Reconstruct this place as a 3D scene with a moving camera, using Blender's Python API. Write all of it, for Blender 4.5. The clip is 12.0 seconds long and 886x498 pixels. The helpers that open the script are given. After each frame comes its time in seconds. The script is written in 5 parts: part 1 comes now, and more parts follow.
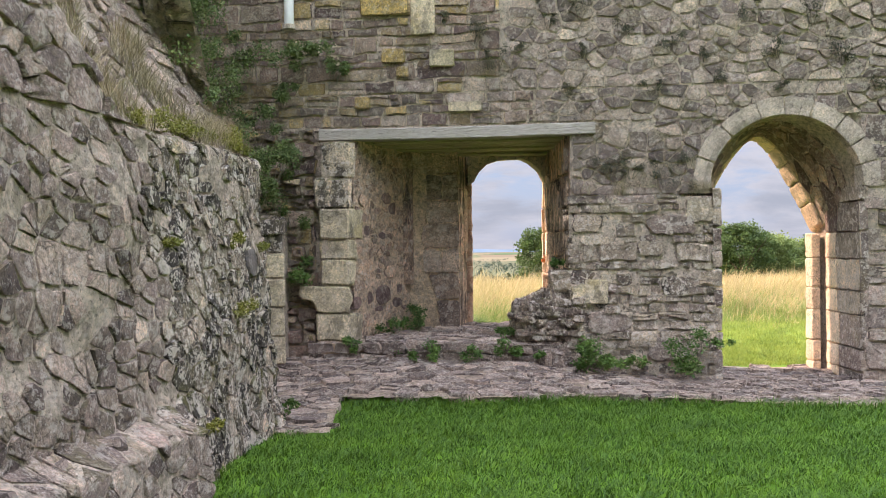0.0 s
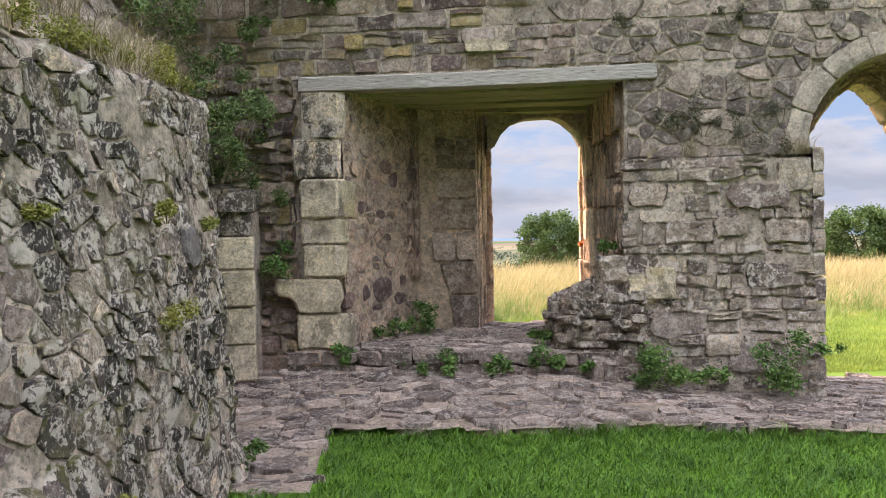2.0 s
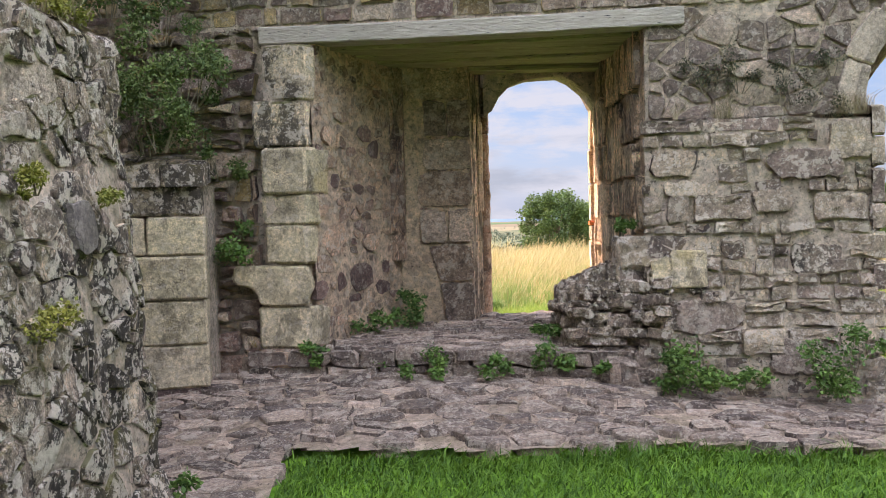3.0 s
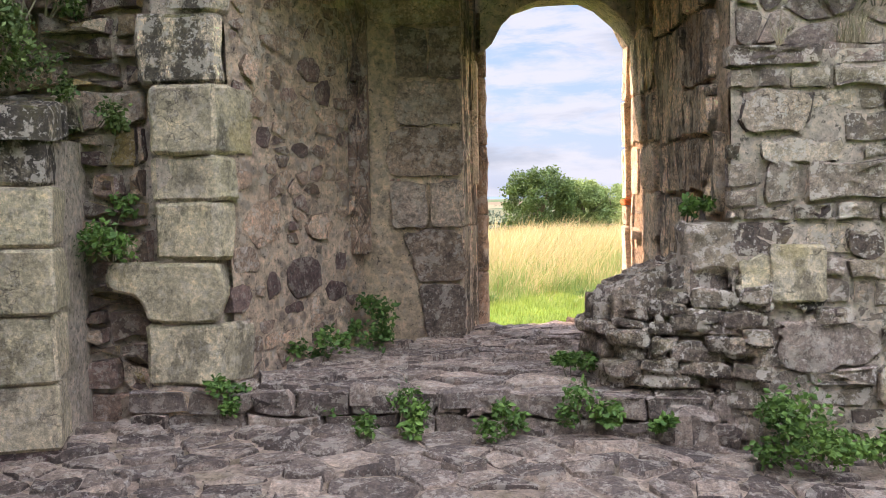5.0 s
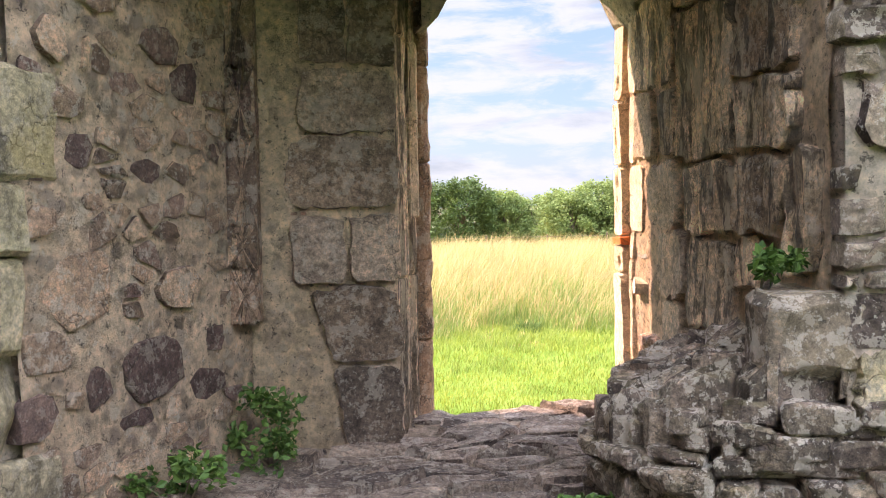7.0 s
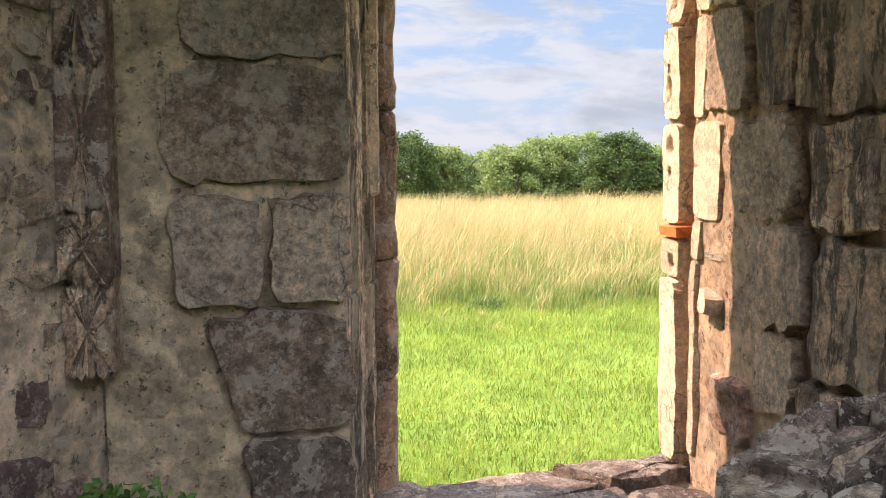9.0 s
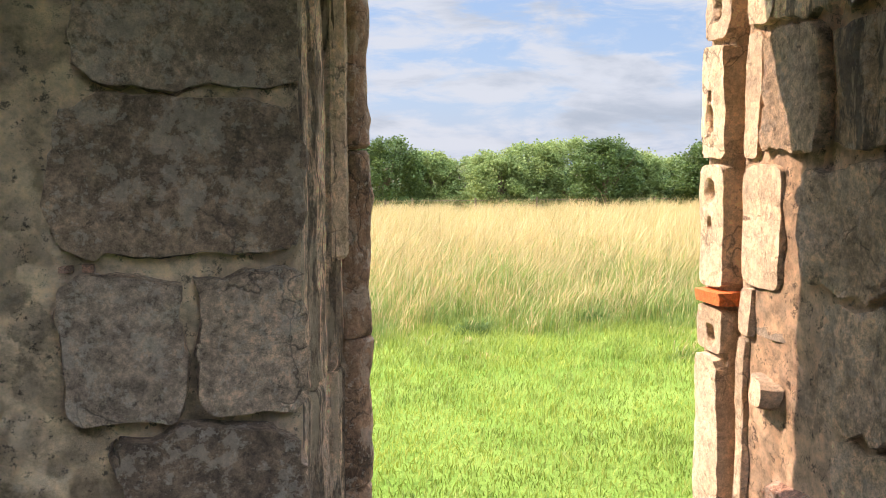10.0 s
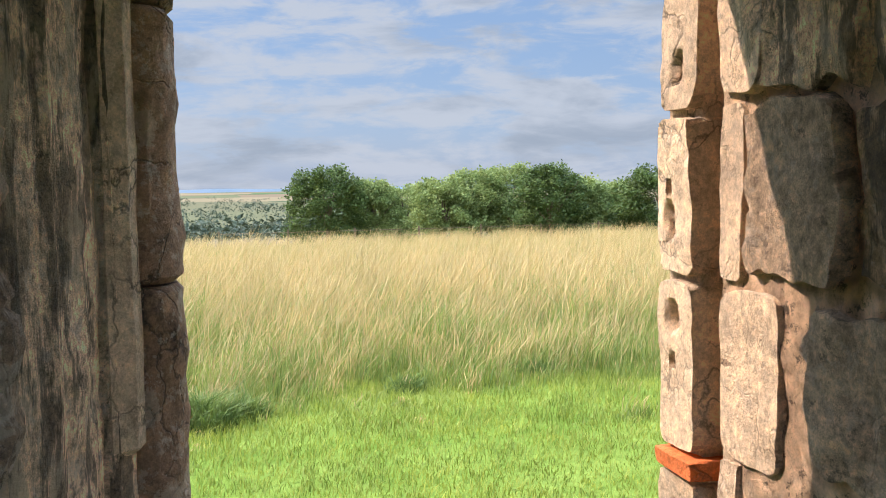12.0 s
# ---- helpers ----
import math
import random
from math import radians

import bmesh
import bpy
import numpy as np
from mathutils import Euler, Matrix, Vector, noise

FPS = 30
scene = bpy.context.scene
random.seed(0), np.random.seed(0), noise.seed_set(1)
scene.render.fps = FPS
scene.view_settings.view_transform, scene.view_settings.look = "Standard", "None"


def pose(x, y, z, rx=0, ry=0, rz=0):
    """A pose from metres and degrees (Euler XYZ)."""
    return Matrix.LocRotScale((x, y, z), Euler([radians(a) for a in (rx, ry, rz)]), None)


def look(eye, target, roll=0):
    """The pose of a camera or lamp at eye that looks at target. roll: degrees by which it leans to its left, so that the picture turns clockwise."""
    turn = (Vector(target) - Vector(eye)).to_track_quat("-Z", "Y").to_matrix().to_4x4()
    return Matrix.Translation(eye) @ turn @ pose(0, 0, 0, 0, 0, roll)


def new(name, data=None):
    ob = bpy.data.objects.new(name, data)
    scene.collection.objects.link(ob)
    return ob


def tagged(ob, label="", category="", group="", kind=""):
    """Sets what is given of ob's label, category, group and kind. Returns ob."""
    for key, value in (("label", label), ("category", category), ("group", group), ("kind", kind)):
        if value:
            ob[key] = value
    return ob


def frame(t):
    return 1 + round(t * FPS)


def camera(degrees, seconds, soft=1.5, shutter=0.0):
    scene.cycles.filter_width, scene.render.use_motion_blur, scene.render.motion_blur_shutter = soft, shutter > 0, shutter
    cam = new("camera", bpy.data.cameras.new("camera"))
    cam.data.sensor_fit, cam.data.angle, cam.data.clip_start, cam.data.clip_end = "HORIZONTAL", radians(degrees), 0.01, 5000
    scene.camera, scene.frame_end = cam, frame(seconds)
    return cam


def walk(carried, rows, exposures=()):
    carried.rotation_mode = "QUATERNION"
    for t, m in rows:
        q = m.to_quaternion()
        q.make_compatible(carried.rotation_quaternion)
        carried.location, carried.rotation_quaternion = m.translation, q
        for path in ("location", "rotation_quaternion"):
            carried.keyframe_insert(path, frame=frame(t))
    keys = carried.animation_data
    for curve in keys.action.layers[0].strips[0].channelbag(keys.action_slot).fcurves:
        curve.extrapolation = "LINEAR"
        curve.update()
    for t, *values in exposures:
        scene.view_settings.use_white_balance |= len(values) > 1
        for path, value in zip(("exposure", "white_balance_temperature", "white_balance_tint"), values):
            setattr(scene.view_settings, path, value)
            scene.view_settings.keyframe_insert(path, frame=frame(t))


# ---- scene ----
cam = camera(49.8, 12.0, soft=0.75)
METRES, EYE, TILT, LEAN, TURN = 10.8, 1.42, 0.0, 0.0, -3.0
ROWS = [
    (0.0, 0.0, 0.0, 0.0, -0.0, -0.09, 0.67),
    (0.5, -0.0067, 0.0496, -0.0047, 0.04, -0.4, 0.49),
    (1.0, -0.0175, 0.1066, -0.0046, -0.26, -0.69, 0.38),
    (1.5, -0.0083, 0.1633, -0.0047, 0.25, -0.68, 0.76),
    (2.0, -0.0174, 0.2173, -0.0066, -0.32, -0.74, 1.14),
    (2.5, -0.0199, 0.2757, -0.0079, -0.82, -1.28, 1.26),
    (3.0, -0.0069, 0.3321, -0.0088, -0.18, -1.87, 1.44),
    (5.0, -0.0059, 0.5444, -0.01, -1.37, -3.25, 1.01),
    (5.5, -0.0027, 0.5917, -0.013, -2.37, -3.64, 1.12),
    (6.0, 0.003, 0.6354, -0.0093, -3.25, -3.63, 1.4),
    (6.5, -0.0089, 0.6765, -0.0016, -5.74, -3.2, 1.08),
    (7.0, -0.0052, 0.71, 0.0017, -6.36, -2.8, 1.04),
    (7.5, -0.0002, 0.7431, 0.0037, -6.99, -3.32, 1.06),
    (9.5, 0.0021, 0.8774, 0.0085, -10.68, -5.77, -0.03),
    (10.0, 0.0101, 0.9025, 0.0164, -10.97, -5.36, 0.02),
    (10.5, 0.0242, 0.9227, 0.0242, -11.88, -5.81, 0.24),
    (11.0, 0.0170, 0.9466, 0.0271, -14.73, -5.89, 0.08),
    (11.5, 0.0235, 0.9591, 0.0262, -15.40, -4.72, 0.44),
    (12.0, 0.0375, 0.9648, 0.0325, -14.23, -3.94, 0.91),
]
walk(cam, [(t, pose(0, 0, EYE, TILT, LEAN, TURN) @ pose(METRES * x, METRES * y, METRES * z, 90 + pitch, roll, yaw)) for t, x, y, z, yaw, pitch, roll in ROWS], [(0, 1.73, 7500, 36), (5, 2.1, 7500, 36), (7, 2.25, 7700, 35), (8, 2.15, 7700, 34), (10, 1.88, 7450, 30), (11, 1.84, 7250, 28), (12, 1.54, 6950, 27)])

# ---- world, sun ----
SUN_EL, SUN_AZ = radians(44), radians(-62)   # azimuth from +y, negative towards -x
world = bpy.data.worlds.new("sky")
scene.world = world
world.use_nodes = True
wn, wl = world.node_tree.nodes, world.node_tree.links
bg = wn["Background"]
sky = wn.new("ShaderNodeTexSky")
sky.sky_type, sky.sun_disc, sky.sun_elevation, sky.sun_rotation = "NISHITA", False, SUN_EL, SUN_AZ
sky.dust_density, sky.ozone_density = 0.6, 2.0
tc = wn.new("ShaderNodeTexCoord")
sep = wn.new("ShaderNodeSeparateXYZ")
wl.new(tc.outputs["Generated"], sep.inputs[0])


def wmath(op, a, b):
    n = wn.new("ShaderNodeMath")
    n.operation = op
    for i, v in enumerate((a, b)):
        if isinstance(v, (int, float)):
            n.inputs[i].default_value = v
        else:
            wl.new(v, n.inputs[i])
    return n.outputs[0]


comb = wn.new("ShaderNodeMapping")
comb.inputs["Scale"].default_value = (1.0, 1.0, 3.6)
comb.inputs["Location"].default_value = (0.4, 0.15, 0.0)
wl.new(tc.outputs["Generated"], comb.inputs[0])


def cloud_noise(scale, detail, rough, lo, hi):
    n = wn.new("ShaderNodeTexNoise")
    n.inputs["Scale"].default_value, n.inputs["Detail"].default_value, n.inputs["Roughness"].default_value = scale, detail, rough
    n.inputs["Distortion"].default_value = 0.3
    wl.new(comb.outputs[0], n.inputs["Vector"])
    r = wn.new("ShaderNodeMapRange")
    r.interpolation_type = "SMOOTHSTEP"
    r.inputs[1].default_value, r.inputs[2].default_value = lo, hi
    wl.new(n.outputs[0], r.inputs[0])
    return r.outputs[0]


cover = cloud_noise(9.0, 10, 0.60, 0.38, 0.57)
under = cloud_noise(4.5, 8, 0.56, 0.48, 0.66)
tone = wn.new("ShaderNodeMix")
tone.data_type = "RGBA"
tone.inputs["A"].default_value = (1.72, 2.2, 2.5, 1)
tone.inputs["B"].default_value = (1.1, 1.52, 1.85, 1)
wl.new(under, tone.inputs["Factor"])
blue = wn.new("ShaderNodeMix")
blue.data_type, blue.blend_type = "RGBA", "MIX"
blue.inputs["Factor"].default_value = 0.84
blue.inputs["B"].default_value = (0.55, 1.2, 2.0, 1)
wl.new(sky.outputs[0], blue.inputs["A"])
mixc = wn.new("ShaderNodeMix")
mixc.data_type = "RGBA"
wl.new(wmath("MULTIPLY", cover, 0.9), mixc.inputs["Factor"])
wl.new(blue.outputs["Result"], mixc.inputs["A"])
wl.new(tone.outputs["Result"], mixc.inputs["B"])
# unseen sky overhead raised to brighten the walls, dimmer towards the horizon
lift = wn.new("ShaderNodeMapRange")
lift.interpolation_type = "SMOOTHSTEP"
for i, v in enumerate((0.22, 0.75, 1.0, 9.8)):
    lift.inputs[i + 1].default_value = v
wl.new(sep.outputs[2], lift.inputs[0])
scl = wn.new("ShaderNodeVectorMath")
scl.operation = "SCALE"
wl.new(mixc.outputs["Result"], scl.inputs[0])
wl.new(lift.outputs[0], scl.inputs["Scale"])
wl.new(scl.outputs[0], bg.inputs[0])
bg.inputs[1].default_value = 0.10

sun = new("sun", bpy.data.lights.new("sun", "SUN"))
sun.data.energy, sun.data.angle, sun.data.color = 2.9, radians(0.6), (1, 0.92, 0.80)
to_sun = Vector((math.sin(SUN_AZ) * math.cos(SUN_EL), math.cos(SUN_AZ) * math.cos(SUN_EL), math.sin(SUN_EL)))
sun.matrix_world = look(to_sun * 50, (0, 0, 0))


# ---- materials ----
class Nodes:
    """A short hand for building one material."""

    def __init__(self, name, rough=0.9):
        self.m = bpy.data.materials.new(name)
        self.m.use_nodes = True
        self.n, self.l = self.m.node_tree.nodes, self.m.node_tree.links
        self.b = self.n["Principled BSDF"]
        self.b.inputs["Roughness"].default_value = rough
        self.b.inputs["Specular IOR Level"].default_value = 0.25
        self.geo = self.n.new("ShaderNodeNewGeometry")
        self.pos = self.geo.outputs["Position"]

    def put(self, sock, v):
        if isinstance(v, (int, float)):
            sock.default_value = v
        elif isinstance(v, tuple):
            sock.default_value = (*v, 1) if len(v) == 3 else v
        else:
            self.l.new(v, sock)

    def noise(self, scale, detail=4, rough=0.55, stretch=None, lo=None, hi=None, dist=0.0):
        t = self.n.new("ShaderNodeTexNoise")
        t.inputs["Scale"].default_value, t.inputs["Detail"].default_value = scale, detail
        t.inputs["Roughness"].default_value, t.inputs["Distortion"].default_value = rough, dist
        src = self.pos
        if stretch:
            mp = self.n.new("ShaderNodeMapping")
            mp.inputs["Scale"].default_value = stretch
            self.l.new(src, mp.inputs[0])
            src = mp.outputs[0]
        self.l.new(src, t.inputs["Vector"])
        out = t.outputs[0]
        return out if lo is None else self.range(out, lo, hi)

    def range(self, v, lo, hi, a=0.0, b=1.0):
        r = self.n.new("ShaderNodeMapRange")
        for i, w in enumerate((v, lo, hi, a, b)):
            self.put(r.inputs[i], w)
        return r.outputs[0]

    def math(self, op, a, b=0.0):
        t = self.n.new("ShaderNodeMath")
        t.operation = op
        self.put(t.inputs[0], a)
        self.put(t.inputs[1], b)
        return t.outputs[0]

    def mix(self, f, a, b, kind="MIX"):
        t = self.n.new("ShaderNodeMix")
        t.data_type, t.blend_type = "RGBA", kind
        self.put(t.inputs["Factor"], f)
        self.put(t.inputs["A"], a)
        self.put(t.inputs["B"], b)
        return t.outputs["Result"]

    def random(self):
        """One number a piece, for pieces of their own and for joined ones."""
        info = self.n.new("ShaderNodeObjectInfo")
        return self.math("FRACT", self.math("ADD", info.outputs["Random"], self.geo.outputs["Random Per Island"]))

    def ramp(self, f, cols):
        r = self.n.new("ShaderNodeValToRGB")
        e = r.color_ramp.elements
        while len(e) < len(cols):
            e.new(0.5)
        for i, c in enumerate(cols):
            e[i].position, e[i].color = i / (len(cols) - 1), (*c, 1)
        self.put(r.inputs[0], f)
        return r.outputs[0]

    def bump(self, parts):
        """parts: (height, distance) pairs, coarse first."""
        last = None
        for h, d in parts:
            t = self.n.new("ShaderNodeBump")
            t.inputs["Strength"].default_value, t.inputs["Distance"].default_value = 1.0, d
            self.put(t.inputs["Height"], h)
            if last:
                self.l.new(last, t.inputs["Normal"])
            last = t.outputs[0]
        self.l.new(last, self.b.inputs["Normal"])

    def done(self, col):
        self.put(self.b.inputs["Base Color"], col)
        return self.m


def stone_mat(name, cols, lichen=0.5, dark=0.4, moss=0.0, yellow=0.0, rough=0.92, relief=1.0, var=1.0, flute=0.0):
    k = Nodes(name, rough)
    rnd = k.random()
    c = k.ramp(rnd, cols)
    c = k.mix(1.0, c, k.ramp(k.math("FRACT", k.math("MULTIPLY", rnd, 13.7)), [(0.45, 0.43, 0.43), (0.95, 0.94, 0.93), (1.4, 1.36, 1.3)] if var > 0.72 else [(0.8, 0.79, 0.78), (1.12, 1.1, 1.07)]), "MULTIPLY")
    c = k.mix(0.75 * var, c, k.ramp(k.noise(7, 6, 0.62, lo=0.3, hi=0.7), [(0.38, 0.36, 0.35), (1.0, 0.97, 0.94), (1.55, 1.48, 1.38)]), "MULTIPLY")
    c = k.mix(0.9 * var, c, k.ramp(k.noise(40, 9, 0.85, lo=0.38, hi=0.62), [(0.28, 0.27, 0.27), (1.0, 1.0, 1.0), (2.0, 1.93, 1.82)]), "MULTIPLY")
    v = k.n.new("ShaderNodeTexVoronoi")
    v.feature, v.inputs["Scale"].default_value = "DISTANCE_TO_EDGE", 8.0
    wp = k.n.new("ShaderNodeVectorMath")
    wp.operation = "MULTIPLY_ADD"
    nn = k.n.new("ShaderNodeTexNoise")
    nn.inputs["Scale"].default_value, nn.inputs["Detail"].default_value = 9, 6
    k.l.new(k.pos, nn.inputs["Vector"])
    k.l.new(nn.outputs["Color"], wp.inputs[0])
    wp.inputs[1].default_value = (0.22, 0.22, 0.22)
    k.l.new(k.pos, wp.inputs[2])
    k.l.new(wp.outputs[0], v.inputs["Vector"])
    crack = k.math("MULTIPLY", k.range(v.outputs["Distance"], 0.0, 0.035, 1.0, 0.0), k.noise(2.2, 4, lo=0.5, hi=0.6))
    c = k.mix(k.math("MULTIPLY", crack, 0.75), c, (0.05, 0.045, 0.04))
    c = k.mix(k.math("MULTIPLY", k.noise(30, 9, 0.8, lo=0.43, hi=0.38), 0.8 * var), c, (0.06, 0.052, 0.047))
    if dark:
        lo = 0.48 if dark > 0.8 else 0.53
        c = k.mix(k.math("MULTIPLY", k.noise(3.1, 9, 0.74, stretch=(1, 1, 0.6), lo=lo, hi=lo + 0.05), dark), c, (0.04, 0.037, 0.034))
    if lichen:
        c = k.mix(k.math("MULTIPLY", k.noise(13, 8, 0.72, lo=0.54, hi=0.56), lichen), c, (0.60, 0.58, 0.53))
        c = k.mix(k.math("MULTIPLY", k.noise(38, 7, 0.72, lo=0.575, hi=0.595), lichen), c, (0.62, 0.62, 0.58))
    if lichen > 0.85:
        c = k.mix(k.math("MULTIPLY", k.noise(5.0, 9, 0.75, lo=0.56, hi=0.585), 0.85), c, (0.60, 0.585, 0.53))
    if yellow:
        c = k.mix(k.math("MULTIPLY", k.noise(2.3, 7, 0.7, lo=0.58, hi=0.66), yellow), c, (0.42, 0.34, 0.10))
    if moss:
        up = k.n.new("ShaderNodeSeparateXYZ")
        k.l.new(k.geo.outputs["Normal"], up.inputs[0])
        f = k.math("MULTIPLY", k.range(up.outputs[2], -0.1, 0.7), k.noise(4.2, 6, 0.65, lo=0.48, hi=0.58))
        c = k.mix(k.math("MULTIPLY", f, moss), c, k.ramp(k.noise(30, 3, lo=0.3, hi=0.7), [(0.06, 0.065, 0.015), (0.16, 0.16, 0.035)]))
    c = k.mix(1.0, c, (1.20, 1.01, 0.85), "MULTIPLY")
    if flute:
        g = k.noise(3.0, 8, 0.7, stretch=(4.5, 4.5, 0.9))
        c = k.mix(k.math("MULTIPLY", k.range(g, 0.49, 0.54), 0.72 * flute), c, (0.045, 0.038, 0.032))
        c = k.mix(k.math("MULTIPLY", k.noise(5, 6, 0.7, stretch=(3, 3, 0.8), lo=0.54, hi=0.60), 0.75), c, (0.60, 0.46, 0.31))
        k.bump([(g, 0.06), (k.noise(45, 8, 0.78), 0.03)])
        return k.done(c)
    k.bump([(k.noise(9, 8, 0.7), 0.05 * relief), (k.noise(45, 8, 0.78), 0.04 * relief), (k.math("SUBTRACT", 1.0, crack), 0.012 * relief)])
    return k.done(c)


def mortar_mat(name, a, b, lichen=0.3, moss=0.0, grits=0.35):
    k = Nodes(name, 0.95)
    c = k.ramp(k.noise(2.4, 7, 0.65, lo=0.3, hi=0.7), [a, b])
    c = k.mix(0.8, c, k.ramp(k.noise(26, 7, 0.72, lo=0.3, hi=0.7), [(0.34, 0.33, 0.32), (1, 1, 1), (1.6, 1.56, 1.5)]), "MULTIPLY")
    v = k.n.new("ShaderNodeTexVoronoi")
    v.inputs["Scale"].default_value = 17.0
    wp = k.n.new("ShaderNodeVectorMath")
    wp.operation = "MULTIPLY_ADD"
    nn = k.n.new("ShaderNodeTexNoise")
    nn.inputs["Scale"].default_value, nn.inputs["Detail"].default_value = 14, 6
    k.l.new(k.pos, nn.inputs["Vector"])
    k.l.new(nn.outputs["Color"], wp.inputs[0])
    wp.inputs[1].default_value = (0.07, 0.07, 0.07)
    k.l.new(k.pos, wp.inputs[2])
    k.l.new(wp.outputs[0], v.inputs["Vector"])
    sc = k.n.new("ShaderNodeSeparateColor")
    k.l.new(v.outputs["Color"], sc.inputs[0])
    grit = k.math("MULTIPLY", k.range(v.outputs["Distance"], 0.62, 0.40), k.noise(6, 5, 0.6, lo=0.42, hi=0.56))
    c = k.mix(k.math("MULTIPLY", grit, grits), c, k.ramp(sc.outputs[0], [(0.12, 0.10, 0.09), (0.42, 0.36, 0.31), (0.20, 0.155, 0.14), (0.62, 0.56, 0.48), (0.30, 0.25, 0.22)]))
    c = k.mix(k.math("MULTIPLY", k.noise(4.5, 9, 0.76, lo=0.56, hi=0.62), 0.5), c, (0.13, 0.11, 0.095))
    c = k.mix(k.math("MULTIPLY", k.noise(33, 8, 0.8, lo=0.44, hi=0.39), 0.85), c, (0.07, 0.06, 0.052))
    if lichen:
        c = k.mix(k.math("MULTIPLY", k.noise(17, 6, 0.7, lo=0.58, hi=0.63), lichen), c, (0.6, 0.58, 0.53))
    if moss:
        c = k.mix(k.math("MULTIPLY", k.noise(5.2, 6, 0.65, lo=0.52, hi=0.6), moss), c, (0.1, 0.1, 0.025))
    c = k.mix(1.0, c, (1.17, 1.01, 0.85), "MULTIPLY")
    k.bump([(k.noise(14, 8, 0.75), 0.10), (grit, 0.02), (k.noise(75, 8, 0.8), 0.035)])
    return k.done(c)


M_RUBBLE = stone_mat("weathered rubble stone", [(0.36, 0.315, 0.29), (0.20, 0.165, 0.16), (0.41, 0.36, 0.325), (0.27, 0.225, 0.215), (0.46, 0.405, 0.36), (0.32, 0.265, 0.245)], 0.5, 0.4, 0.4, var=0.74)
M_WALL = stone_mat("grey wall stone", [(0.34, 0.305, 0.285), (0.22, 0.19, 0.185), (0.40, 0.36, 0.325), (0.29, 0.255, 0.245), (0.44, 0.40, 0.35), (0.25, 0.215, 0.21)], 0.45, 0.4, 0.25, 0.12, var=0.74)
M_WARM = stone_mat("brown and yellow wall stone", [(0.24, 0.19, 0.175), (0.32, 0.27, 0.235), (0.145, 0.105, 0.11), (0.46, 0.41, 0.35), (0.44, 0.36, 0.18), (0.28, 0.23, 0.20), (0.17, 0.125, 0.125)], 0.35, 0.2, 0.2, 0.25, var=0.74)
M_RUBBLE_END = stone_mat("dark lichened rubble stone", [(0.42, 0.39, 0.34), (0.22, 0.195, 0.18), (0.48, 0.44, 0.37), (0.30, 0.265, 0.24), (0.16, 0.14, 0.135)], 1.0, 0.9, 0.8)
M_PIER = stone_mat("grey lichen stone", [(0.40, 0.37, 0.32), (0.27, 0.24, 0.22), (0.48, 0.45, 0.38), (0.34, 0.31, 0.27), (0.22, 0.185, 0.18), (0.44, 0.40, 0.33)], 0.75, 0.3, 0.25, 0.15, var=0.74)
M_PALE = stone_mat("pale dressed stone", [(0.46, 0.44, 0.33), (0.53, 0.50, 0.40), (0.43, 0.42, 0.31)], 0.25, 0.55, 0.3, 0.3, relief=0.7, var=0.7)
M_CAP = stone_mat("mossy capping stone", [(0.480, 0.456, 0.372), (0.552, 0.516, 0.432)], 0.7, 0.85, 0.8, 0.1)
M_RED = stone_mat("purple and pink rubble stone", [(0.28, 0.21, 0.185), (0.17, 0.12, 0.12), (0.44, 0.36, 0.29), (0.22, 0.165, 0.155), (0.36, 0.28, 0.23)], 0.4, 0.2, 0.1, var=0.74)
M_BROWN = stone_mat("dark brown dressed stone", [(0.34, 0.29, 0.25), (0.42, 0.35, 0.29), (0.30, 0.265, 0.24), (0.40, 0.325, 0.265)], 0.35, 0.3, var=0.85, relief=0.9)
M_SAND = stone_mat("cream sandstone", [(0.67, 0.585, 0.465), (0.73, 0.64, 0.51), (0.61, 0.53, 0.43)], 0.1, 0.1, var=0.55, relief=0.5)
M_SANDDARK = stone_mat("stained brown sandstone", [(0.60, 0.49, 0.375), (0.50, 0.42, 0.32), (0.68, 0.565, 0.44)], 0.35, 0.5, var=0.85, relief=0.8, flute=1.0)
M_ARCH = stone_mat("grey arch stone", [(0.37, 0.35, 0.315), (0.43, 0.41, 0.37), (0.33, 0.315, 0.285)], 0.3, 0.2, var=0.65, relief=0.7)
M_SLAB = stone_mat("paving stone", [(0.23, 0.20, 0.185), (0.165, 0.143, 0.135), (0.27, 0.235, 0.215), (0.20, 0.172, 0.16), (0.145, 0.125, 0.12)], 0.3, 0.2, 0.0, relief=0.7, var=0.74)
M_PURPLE = stone_mat("dark purple of rubble stones and a hole", [(0.15, 0.105, 0.105), (0.19, 0.14, 0.135), (0.125, 0.09, 0.09)], 0.25, 0.1, var=0.7)
M_BAYSTONE = stone_mat("pinkish brown rubble stone", [(0.40, 0.31, 0.25), (0.33, 0.25, 0.205), (0.46, 0.37, 0.30), (0.28, 0.21, 0.18)], 0.45, 0.15, var=0.74)
M_CHAMFER = stone_mat("tooled tan stone", [(0.66, 0.56, 0.455), (0.72, 0.615, 0.505), (0.60, 0.51, 0.415)], 0.4, 0.6, var=0.9, relief=1.0, flute=1.0)
M_FILLET = stone_mat("pale plaster fillet", [(0.60, 0.52, 0.43), (0.62, 0.54, 0.45)], 0.1, 0.15, var=0.5, relief=0.4)
M_ROLL = stone_mat("smooth dark brown stone", [(0.36, 0.26, 0.20), (0.30, 0.22, 0.175), (0.42, 0.30, 0.225)], 0.35, 0.7, var=0.6, relief=0.5)
